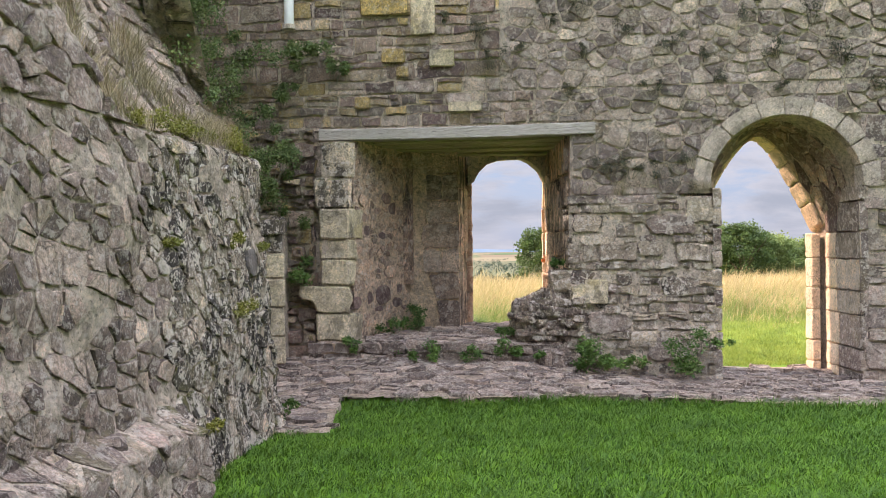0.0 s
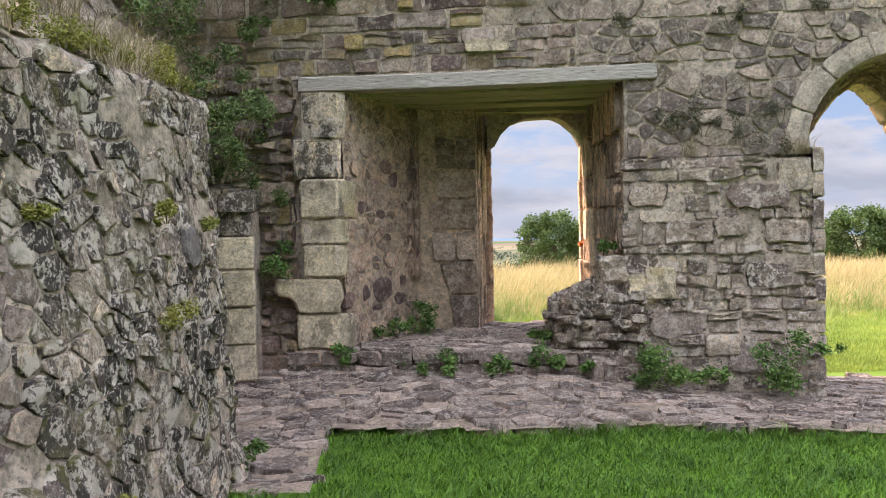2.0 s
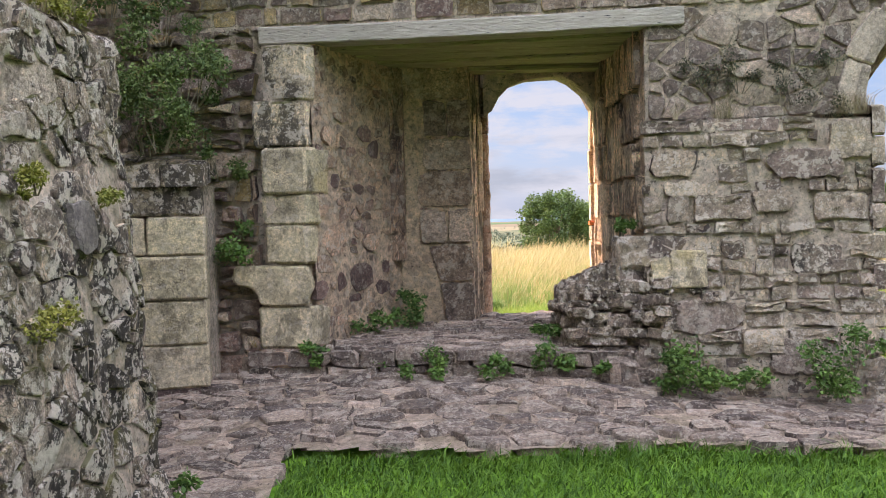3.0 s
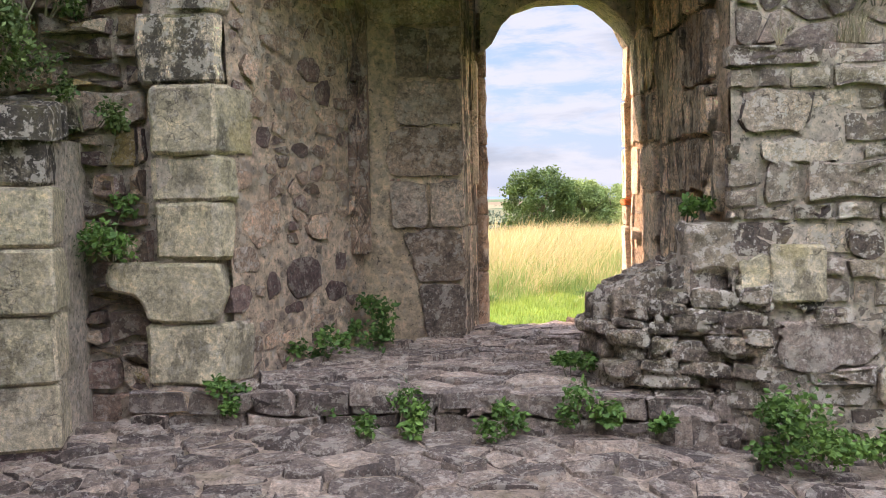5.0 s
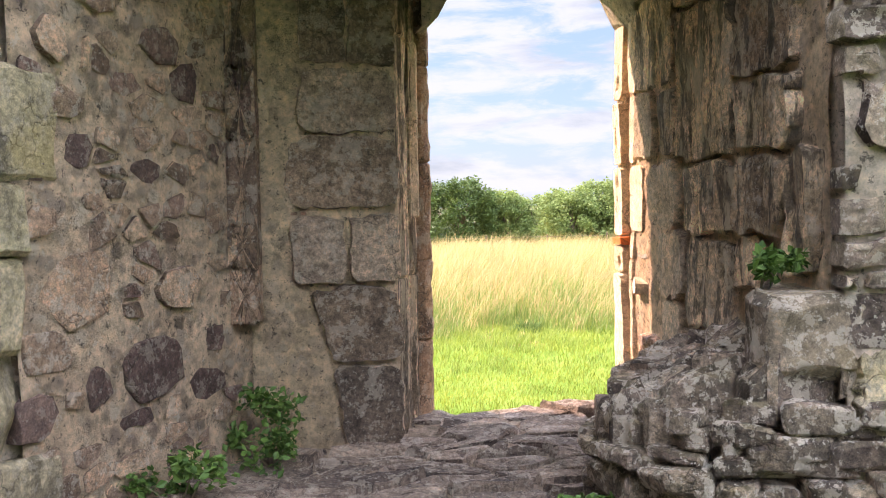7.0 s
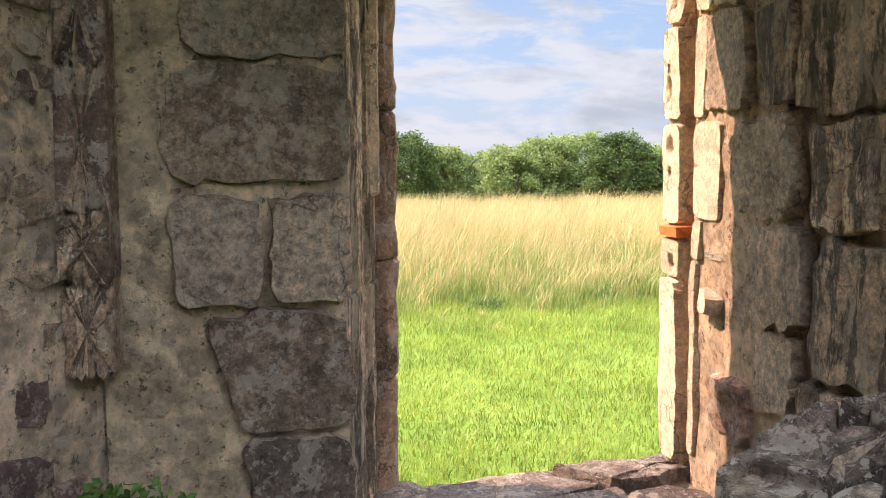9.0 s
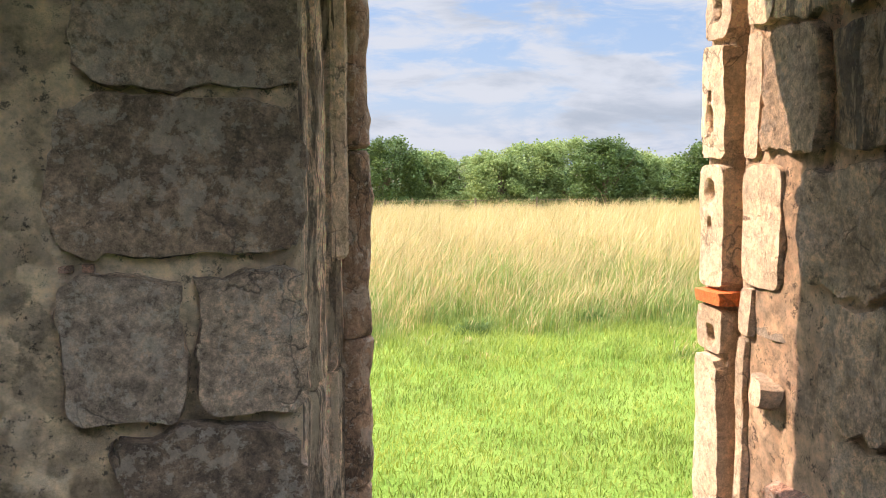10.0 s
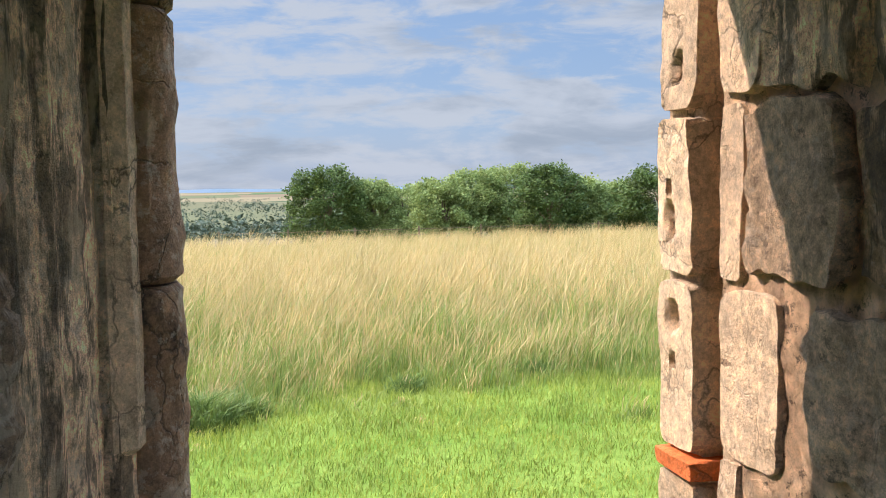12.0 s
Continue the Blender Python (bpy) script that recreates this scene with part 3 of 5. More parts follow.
def odd_stone(u0, u1, w0, w1, rnd):
    """An irregular outline of eight to ten corners in a box."""
    n, a0 = rnd.randint(6, 8), rnd.random()
    out = []
    for i in range(n):
        a = 2 * math.pi * (i + a0 + rnd.uniform(-0.25, 0.25)) / n
        c, q = math.cos(a), math.sin(a)
        k = 1 / (abs(c) ** 3.2 + abs(q) ** 3.2) ** (1 / 3.2) * rnd.uniform(0.74, 1.08)
        out.append(((u0 + u1) / 2 + c * k * (u1 - u0) / 2, (w0 + w1) / 2 + q * k * (w1 - w0) / 2))
    return out


def moulding(parent, foot, joints, m, rnd, amp=0.006, flute=0.006, name="block"):
    """Moulded blocks on one footprint, stacked between the joints, with worn arrises and weathered streaks."""
    line = []
    for p, q in zip(foot, foot[1:] + foot[:1]):
        k = max(1, int(math.dist(p, q) / 0.014))
        line += [(p[0] + (q[0] - p[0]) * i / k, p[1] + (q[1] - p[1]) * i / k) for i in range(k)]
    cx, cy, n = sum(p[0] for p in line) / len(line), sum(p[1] for p in line) / len(line), len(line)
    for z0, z1 in zip(joints, joints[1:]):
        k, s0 = max(3, int((z1 - z0) / 0.035)), rnd.random() * 60
        zs = [z0 + 0.002, z0 + 0.012] + [z0 + (z1 - z0) * i / k for i in range(1, k)] + [z1 - 0.012, z1 - 0.002]
        e, vs, fs = rnd.uniform(-0.004, 0.004), [], []
        for r, z in enumerate(zs):
            for i, (x, y) in enumerate(line):
                dx, dy = x - cx, y - cy
                L = math.hypot(dx, dy)
                d = e + amp * (nz((x, y, z + s0), 7) + 0.7 * nz((x, y, z + s0), 22) + 0.5 * nz((x, y, z + s0), 55))
                d -= flute * max(0, nz((i * 0.35, z * 2.2, s0), 1))
                d -= 0.009 if r in (0, len(zs) - 1) else 0
                vs.append((x + dx / L * d, y + dy / L * d, z))
        for r in range(len(zs) - 1):
            fs += [(r * n + i, r * n + (i + 1) % n, (r + 1) * n + (i + 1) % n, (r + 1) * n + i) for i in range(n)]
        fs += [tuple(range(n))[::-1], tuple((len(zs) - 1) * n + i for i in range(n))]
        obj(name, vs, fs, m, parent, True)


def rock_side(parent, prof, y0, y1, m, rnd, bev=0.014, amp=0.008, cuts=3, name="block"):
    """Like rock, over an outline in x and z that runs back from y0 to y1."""
    ob = rock(parent, prof, y0, y1, m, rnd, bev, amp, cuts, name)
    for v in ob.data.vertices:
        x, a, b = v.co
        v.co = (x, b - 0.185 * (x + 0.5), a)
    ob.data.flip_normals()
    return ob


def line_face(p, q):
    """A face over the line from p to q in plan: u metres from p, w the height, d out to the right of the line's way."""
    dx, dy = q[0] - p[0], q[1] - p[1]
    L = math.hypot(dx, dy)
    dx, dy = dx / L, dy / L
    return (lambda u, w, d: (p[0] + dx * u + dy * d, p[1] + dy * u - dx * d, w)), L


def poly_face(plan, off=None):
    """The same over a bent line."""
    segs, tot = [], 0.0
    for a, b in zip(plan, plan[1:]):
        L = math.dist(a, b)
        segs.append((tot, L, a, ((b[0] - a[0]) / L, (b[1] - a[1]) / L)))
        tot += L

    def at(u):
        for s in segs:
            if u <= s[0] + s[1] or s is segs[-1]:
                return s

    def normal(u):
        x = y = 0.0
        for e in (-0.12, 0, 0.12):
            d = at(min(max(u + e, 0), tot))[3]
            x, y = x + d[1], y - d[0]
        k = math.hypot(x, y)
        return x / k, y / k

    def P(u, w, d):
        s = at(u)
        n = normal(u)
        if off:
            d += off(u, w)
        return (s[2][0] + s[3][0] * (u - s[0]) + n[0] * d, s[2][1] + s[3][1] * (u - s[0]) + n[1] * d, w)
    return P, tot


def thing(name, label, category, group=""):
    return tagged(new(name), label, category, group)


R = random.Random(5)
TOP = 7.4


def yl(x):
    return 10.48 - 0.185 * (x - 0.5)


# ---- ground ----
def ground_z(x, y):
    if y < 10.6:
        return -0.06
    z = -0.06 - 0.07 * min(1, (y - 10.6) / 0.5)
    if y > 18:
        z -= 0.035 * (min(y, 60) - 18)
    if y > 60:
        z -= 0.05 * (min(y, 300) - 60)
    return z


gx = [-3000, -800, -300, -120, -60, -30, -15, -8, -4, -2, 0, 2, 4, 6, 8, 10, 13, 17, 22, 30, 40, 60, 100, 200, 400, 900, 3000]
gy = [-3000, -500, -100, -30, -10, -3, 0, 2, 4, 6, 8, 10, 10.6, 11.1, 12, 14, 16, 18, 22, 28, 36, 46, 60, 80, 120, 200, 300, 600, 1200, 3000]
nx = len(gx)
tagged(obj("ground", [(x, y, ground_z(x, y)) for y in gy for x in gx], [(j * nx + i, j * nx + i + 1, (j + 1) * nx + i + 1, (j + 1) * nx + i) for j in range(len(gy) - 1) for i in range(nx - 1)], M_GROUND, None, True, False),
       "grassy ground that falls away to fields", "ground", kind="structure")

# ---- west wall: broken rubble wall beside the walk ----
WEST = [(-2.25, -3), (-2.0, 2.0), (-1.80, 4.2), (-1.63, 5.0), (-1.46, 5.75), (-1.38, 5.95), (-1.25, 6.7), (-1.12, 7.4), (-1.05, 8.02), (-1.25, 8.3), (-1.8, 8.4)]


def west_off(u, w):
    y = u - 3.0                       # close to the world's y along this wall
    d = 0.10 * (1.2 - w) + 0.07 * nz((y, w, 1), 0.9) + 0.045 * nz((y, w, 5), 2.6)
    if y < 5.9:
        d += 0.22 * min(1, max(0, (0.46 - w) / 0.10))
        d -= 0.05 * max(0, w - 2.0)
    start = 5.62 - 0.75 * (w - 2.25)
    if y > start:
        f = min(1, (y - start) / 0.3)
        d -= f * (0.10 + 0.5 * min(max(0, w - 2.18), 1.6)) * min(1, max(0, w - 2.14) / 0.08)
    return d


west = []
vs, fs = [], []
prism([(-2.35, -3), (-2.1, 2.0), (-1.95, 4.2), (-1.8, 5.0), (-1.62, 6.0), (-1.4, 7.0), (-1.28, 7.9), (-1.5, 8.15), (-3.4, 8.2), (-3.4, -3)], -0.4, 2.0, vs, fs)
prism([(-2.95, -3), (-2.9, 8.2), (-3.6, 8.2), (-3.6, -3)], 1.9, TOP, vs, fs)
wall_west = tagged(obj("wall_west", vs, fs, M_MORTAR_W), "ruined rubble stone wall with moss and dry grass", "wall", kind="structure")
PW, LW = poly_face(WEST, west_off)
sheet("mortar", 5.4, LW - 0.05, -0.1, 4.4, 0.035, PW, M_MORTAR_W, wall_west, 0.010, d0=0.0)
polys = [p for p in cells(5.6, LW - 0.1, -0.1, 2.18, 0.13, 1.25, R, 0.55, 0.65, 0.95) if R.random() < 0.9]
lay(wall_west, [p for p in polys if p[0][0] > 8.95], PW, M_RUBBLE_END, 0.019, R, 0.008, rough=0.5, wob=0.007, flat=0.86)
lay(wall_west, [p for p in polys if p[0][0] <= 8.95], PW, M_RUBBLE, 0.016, R, 0.010, rough=0.5, wob=0.007, flat=0.86, single=lambda u, w: u > 6.6)
polys = cells(5.6, LW - 0.1, 2.18, 4.3, 0.15, 1.3, R, 0.55, 0.65, 0.95)
polys = [p for p in polys if p[0][0] < 8.6 - 0.75 * (p[0][1] - 2.25) or R.random() < 0.8]
lay(wall_west, polys, PW, M_RUBBLE, 0.03, R, 0.010, rough=0.5, wob=0.008, single=lambda u, w: False)

# wall that closes the recess behind the west wall's end
vs, fs = [], []
prism([(-2.5, 8.1), (-2.5, 11.2), (-3.6, 11.2), (-3.6, 8.1)], -0.4, TOP - 0.02, vs, fs)
wall_recess = tagged(obj("wall_recess", vs, fs, M_MORTAR_W), "rubble wall in shade behind ivy", "wall", kind="structure")
PR, LR = line_face((-2.48, 8.2), (-2.48, 11.0))
lay(wall_recess, cells(0, LR, 0, 4.5, 0.2, 1.5, R), PR, M_RUBBLE, 0.04, R, 0.014, rough=0.5, single=lambda u, w: w < 2.5)

# ---- north wall ----
AX, AR, AZ = 4.115, 0.765, 2.0          # arch: middle, inner radius, spring
vs, fs = [], []
prism([(-3.6, yl(-3.6) + .03), (-0.5, yl(-0.5) + .06), (0.14, 11.5), (0.2, 11.58), (0.77, 11.6), (0.9, 11.95), (0.93, 12.0), (0.98, 12.04), (-3.6, 12.1)], -0.4, TOP, vs, fs)
prism([(-0.55, yl(-0.55) + .03), (1.95, yl(1.95) + .03), (1.95, 11.62), (-0.55, 11.62)], 2.78, TOP - 0.01, vs, fs)
prism([(1.95, yl(1.95) + .03), (3.39, yl(3.39) + .03), (3.42, 10.9), (2.5, 10.92), (2.0, 11.97), (1.95, 11.97)], -0.4, TOP, vs, fs)
prism([(4.9, yl(4.9) + .03), (9, yl(9) + .03), (9, 10.9), (4.93, 10.9)], -0.4, TOP, vs, fs)
# above the arch
o, n = len(vs), 28


def arc(s):
    """Front and rear edge of the arch's underside, s from 0 (west) to 1 (east)."""
    a = math.pi * (1 - s)
    x = AX + (AR + 0.012) * math.cos(a)
    z = AZ + (AR + 0.012) * math.sin(a)
    q = abs(2 * s - 1)
    rx = 4.18 + (0.72 if s > 0.5 else -0.75) * q
    rz = 2.66 - 1.12 * q ** 1.45
    return (x, yl(x) + 0.03, z), (rx, 10.9, rz)


for i in range(n + 1):
    f, r = arc(i / n)
    vs += [f, (f[0], f[1], TOP - 0.005), r, (r[0], r[1], TOP - 0.005)]
for i in range(n):
    k = o + 4 * i
    fs += [(k, k + 4, k + 5, k + 1), (k, k + 2, k + 6, k + 4), (k + 2, k + 3, k + 7, k + 6), (k + 1, k + 5, k + 7, k + 3)]
# window head with broken shoulders
o, head = len(vs), [(0.93, 2.18), (1.0, 2.22), (1.06, 2.33), (1.17, 2.44), (1.32, 2.49), (1.45, 2.5), (1.6, 2.505), (1.7, 2.46), (1.82, 2.36), (1.88, 2.24), (1.95, 2.15)]
for x, z in head:
    vs += [(x, 11.68, z), (x, 11.68, TOP - 0.03), (x, 12.0, z + 0.01), (x, 12.0, TOP - 0.03)]
for i in range(len(head) - 1):
    k = o + 4 * i
    fs += [(k, k + 4, k + 5, k + 1), (k, k + 2, k + 6, k + 4), (k + 2, k + 3, k + 7, k + 6), (k + 1, k + 5, k + 7, k + 3)]
wall_north = tagged(obj("wall_north", vs, fs, M_MORTAR), "tall ruined rubble wall with a window and an arched doorway", "wall", kind="structure")


def PN(x, z, d):
    d += 0.03 * nz((x, z, 2), 1.1) + 0.02 * nz((x, z, 9), 3.0)
    return (x - 0.182 * d, yl(x) - 0.983 * d, z)


def PB(x, z, d):
    """The lower part of the wall between window and arch stands forward."""
    return PN(x, z, d + 0.10 + 0.05 * (1 - min(1, z / 1.9)))


def off_arch(p, r=0.935):
    u, w = sum(q[0] for q in p) / len(p), sum(q[1] for q in p) / len(p)
    return math.hypot(u - AX, w - AZ) > r and not (w < AZ and abs(u - AX) < AR + 0.02)


sheet("mortar", -2.5, 7.8, 2.74, 4.75, 0.05, PN, M_MORTAR, wall_north, 0.009, lambda u, w: math.hypot(u - AX, w - AZ) > AR + 0.06, 0.002)
sheet("mortar", 1.92, 3.40, 1.9, 2.74, 0.05, PN, M_MORTAR, wall_north, 0.009, lambda u, w: math.hypot(u - AX, w - AZ) > AR + 0.06, 0.002)
sheet("mortar", 4.87, 7.8, -0.15, 2.74, 0.05, PN, M_MORTAR, wall_north, 0.016, d0=0.012)
sheet("mortar", -2.5, -0.80, 0.1, 2.74, 0.07, PN, M_MORTAR_W, wall_north, 0.03)
sheet("mortar", 1.90, 3.37, -0.1, 1.93, 0.06, PB, M_MORTAR, wall_north, 0.016, d0=0.012)
near_n = lambda u, w: -0.9 < u < 4.4 and w < 3.7
# brown, yellow and purple courses above the lintel, grey rubble to the east
warm = courses(-2.45, 1.55, 2.76, 3.12, 0.12, 2.0, R, 0.3) + courses(-2.45, 1.2, 3.12, 4.75, 0.15, 2.0, R, 0.45)
lay(wall_north, [p for p in warm if off_arch(p)], PN, [M_WARM, M_WARM, M_WALL], 0.018, R, 0.012, rough=0.4, flat=0.86, single=near_n, limit=90)
grey = cells(1.55, 7.7, 2.76, 3.12, 0.15, 1.35, R, 0.5, 0.5, 1.0) + cells(1.2, 7.7, 3.12, 4.75, 0.16, 1.3, R, 0.55, 0.6, 0.95)
lay(wall_north, [p for p in grey if off_arch(p)], PN, M_WALL, 0.019, R, 0.012, rough=0.5, wob=0.007, flat=0.86, single=near_n, limit=170)
grey = cells(1.94, 3.40, 1.96, 2.76, 0.15, 1.3, R, 0.55, 0.6, 0.95)
lay(wall_north, [p for p in grey if off_arch(p)], PN, M_WALL, 0.019, R, 0.012, rough=0.5, wob=0.008, flat=0.86, limit=200)
lay(wall_north, [p for p in courses(4.87, 7.7, -0.12, 2.76, 0.2, 1.6, R) if off_arch(p)], PN, M_WALL, 0.035, R, 0.014, rough=0.4, single=lambda u, w: False)
lay(wall_north, courses(-2.45, -0.84, 0.15, 2.76, 0.16, 1.6, R, 0.5, 0.4), PN, [M_WARM, M_RED], 0.05, R, 0.02, rough=0.5, single=lambda u, w: u > -1.3, limit=230)
BIG = [(1.92, 2.15, .77, 1.02), (2.06, 2.52, .49, .72), (2.16, 2.30, .75, .91), (1.93, 2.24, 1.55, 1.76), (2.0, 2.38, 1.42, 1.54), (2.38, 2.55, .99, 1.11), (2.70, 3.2, 1.53, 1.74), (2.83, 3.17, .88, 1.1), (2.68, 3.16, .20, .46), (2.61, 2.88, 1.3, 1.48), (3.1, 3.39, 1.66, 1.92)]
polys = courses(1.88, 3.39, -0.08, 1.86, 0.125, 1.7, R, 0.55, 0.3, 0.35) + courses(1.88, 3.42, 1.86, 1.96, 0.1, 3.2, R)
lay(wall_north, [p for p in polys if not inside(p, BIG, 0.01)], PB, M_PIER, 0.034, R, 0.010, rough=0.45, wob=0.006, limit=300)
for i, b in enumerate(BIG):
    slab(wall_north, *b, PB, (M_PALE, M_WALL, M_RUBBLE_END, M_PIER)[0 if i == 0 else 1 if i in (1, 8) else 2 if i in (2, 7) else 3], R, 0.046, "stone", 0.035, 0.012, 0, 0.03)

# the pier's ends: corner stones that return into the openings
pier_edge = thing("arch_jamb_west", "rough grey corner stones beside the arched doorway", "door jamb")
PJ, LJ = line_face((3.40, 9.82), (3.42, 10.9))
PJe = lambda u, w, d: PJ(u, w, d)
z = -0.1
while z < 2.0:
    hh = R.uniform(0.14, 0.26)
    cut = R.uniform(0.3, 0.5)
    block(pier_edge, -0.02, cut, z, min(z + hh, 2.02), PJe, M_PIER, R, 0.035, 0.006, "stone", 0.5, 0.008)
    block(pier_edge, cut, 1.06, z, min(z + hh, 2.02), PJe, M_WALL, R, 0.02, 0.006, "stone", 0.5, 0.008)
    z += hh

# arch ring
arch_ring = thing("arch_ring", "grey dressed stone arch over the doorway", "stone arch")
ang = [0.0]
while ang[-1] < math.pi:
    ang.append(ang[-1] + R.uniform(0.28, 0.55))
ang = [a * math.pi / ang[-1] for a in ang]
for a0, a1 in zip(ang, ang[1:]):
    hr = R.uniform(0.165, 0.20)
    P = lambda u, w, d: PN(AX - (AR + w) * math.cos(u), AZ + (AR + w) * math.sin(u), d)
    P2 = lambda u, w, d: P(u / 0.85, w, d)
    block(arch_ring, a0 * 0.85, a1 * 0.85, 0.0, hr, P2, M_ARCH, R, 0.034, 0.002, "voussoir", 0.4)
    # the block's underside reaches into the wall
    Pu = lambda u, w, d: (AX - (AR + 0.01 - d) * math.cos(u / 0.85), yl(AX - AR * math.cos(u / 0.85)) - 0.045 + w, AZ + (AR + 0.01 - d) * math.sin(u / 0.85))
    block(arch_ring, a0 * 0.85, a1 * 0.85, 0.0, 0.22, Pu, M_ARCH, R, 0.012, 0.003, "voussoir_soffit", 0.2)


def PA(u, w, d):
    """Underside of the arch: u along the curve, w into the wall."""
    f, r = arc(min(max(u / 2.4, 0), 1))
    t = w / 1.05
    x, y, z = (f[i] + (r[i] - f[i]) * t for i in range(3))
    cx, cz = AX - x, AZ - 0.25 - z
    k = math.hypot(cx, cz)
    return (x + cx / k * d, y, z + cz / k * d)


lay(wall_north, cells(0.02, 2.38, 0.24, 0.86, 0.14, 1.5, R), PA, M_RED, 0.025, R, 0.012, rough=0.5, single=lambda u, w: False)
rear = thing("rear_arch", "cream stone ribs of the doorway's outer arch", "stone arch")
for i in range(11):
    block(rear, 2.4 * i / 11, 2.4 * (i + 1) / 11, 0.84, 1.06, PA, M_SAND, R, 0.035, 0.004, "voussoir", 0.3)

# east jamb of the doorway: grey blocks in front, cream rebated blocks at the outer edge
jamb_east = thing("arch_jamb_east", "worn doorway jamb of cream and grey blocks", "door jamb")
PE, LE = line_face((4.93, 10.9), (4.86, 9.66))
z, zs = -0.15, []
while z < 1.98:
    hh = R.uniform(0.22, 0.36)
    z2 = min(z + hh, 2.02)
    c1 = R.uniform(0.62, 0.72)
    block(jamb_east, 0.34, c1, z, z2, PE, M_SAND if z < 1.4 else M_RED, R, 0.03, 0.005, "block", 0.4)
    block(jamb_east, c1, 1.26, z, z2, PE, M_PIER, R, 0.03, 0.006, "block", 0.5, 0.008)
    if z < 1.3:
        block(jamb_east, 0.0, 0.22, z, z2, lambda u, w, d: PE(u, w, d + 0.10), M_SAND, R, 0.03, 0.004, "block", 0.4)
    z += hh

# window bay: splayed west side, inner face and jambs
bay = thing("window_bay_west", "splayed side of purple rubble set in pink mortar", "window bay")
PS, LS = line_face((-0.44, 10.60), (0.2, 11.53))
PSn = lambda u, w, d: PS(u, w, d + 0.02 * nz((u, w, 4), 2.2))
sheet("mortar", 0.0, LS + 0.02, 0.25, 2.75, 0.05, PSn, M_MORTAR_R, bay, 0.008, d0=0.0)
# the second dark box is a hole, its darkness given by stone colour
DARKS = [(.18, .32, 1.55, 1.68), (.48, .65, 1.51, 1.62), (.69, .85, 1.81, 1.96), (.38, .73, .77, 1.02), (-.04, .14, .74, .9), (.83, .96, .89, 1.0), (.75, .95, .72, .84), (.25, .37, .78, .94), (.52, .75, 1.92, 2.08), (.98, 1.1, 1.96, 2.2), (.39, .57, .69, .76)]
LIGHTS = [(.08, .22, 1.88, 2.03), (.08, .42, 1.05, 1.33), (.57, .86, 1.06, 1.24), (-.02, .21, .93, 1.07), (.03, .16, .60, .72), (.35, .52, .53, .62), (.50, .64, 1.63, 1.72), (.23, .43, 2.06, 2.16), (.02, .16, 1.34, 1.46), (.12, .28, 1.71, 1.82)]
polys = [p for p in cells(0.02, LS - 0.08, 0.3, 2.72, 0.085, 1.4, R, 0.5, 0.6, 0.95) if R.random() < 0.7 and not inside(p, DARKS + LIGHTS, 0.03)]
lay(bay, polys, PSn, [M_BAYSTONE, M_RED, M_BAYSTONE], 0.009, R, 0.011, rough=0.6, wob=0.006, flat=0.88, limit=220)
lay(bay, [odd_stone(*b, R) for b in DARKS], PSn, M_PURPLE, 0.010, R, 0.002, rough=0.4, wob=0.006, flat=0.9)
lay(bay, [odd_stone(*b, R) for b in LIGHTS], PSn, M_BAYSTONE, 0.013, R, 0.002, rough=0.4, wob=0.008, flat=0.88)
inner = thing("window_bay_inner_face", "dark brown dressed blocks beside the window", "window bay")
PI, LI = line_face((0.2, 11.545), (0.79, 11.565))
sheet("mortar", 0.0, LI, 0.35, 2.75, 0.025, PI, M_JOINT, inner, 0.014, d0=0.034)
for u0, u1, z0, z1, lean in ((.21, .39, 1.99, 2.30, 0), (.40, .60, 1.99, 2.30, 0), (.04, .60, 2.31, 2.70, 0), (.20, .60, 1.725, 1.98, 0), (.145, .60, 1.42, 1.715, 0), (.15, .375, 1.115, 1.395, -.03), (.39, .60, 1.115, 1.39, 0), (.225, .60, .795, 1.10, -.09), (.315, .60, .44, .785, -.05)):
    slab(inner, u0, u1, z0, z1, PI, M_BROWN, R, 0.064 if z0 < 1.4 else 0.054, "block", 0.018, 0.007, 0, 0.009, lean, 0.02)
for u0, u1 in ((.16, .19), (.20, .225)):
    slab(inner, u0, u1, 1.397, 1.413, PI, M_PINK, R, 0.045, "brick", 0.003, 0.003, label="thin red brick packing in the joint")
# broken shaft and the loose mortar beside it
shaft = thing("broken_shaft", "broken vertical stone shaft in the window bay", "stone shaft")
zb = 0.98
for hh in (0.22, 0.16, 0.33, 0.28, 0.34, 0.25):
    block(shaft, -0.75, 0.75, zb, zb + hh, lambda u, w, d: (0.19 + 0.075 * u - 0.15 * d, 11.47 + 0.01 * u + 0.03 * u * u - 0.95 * d, w), M_RED if zb > 1.4 else M_BAYSTONE, R, R.uniform(0.05, 0.08), 0.004, "drum", 0.8, 0.012)
    zb += hh

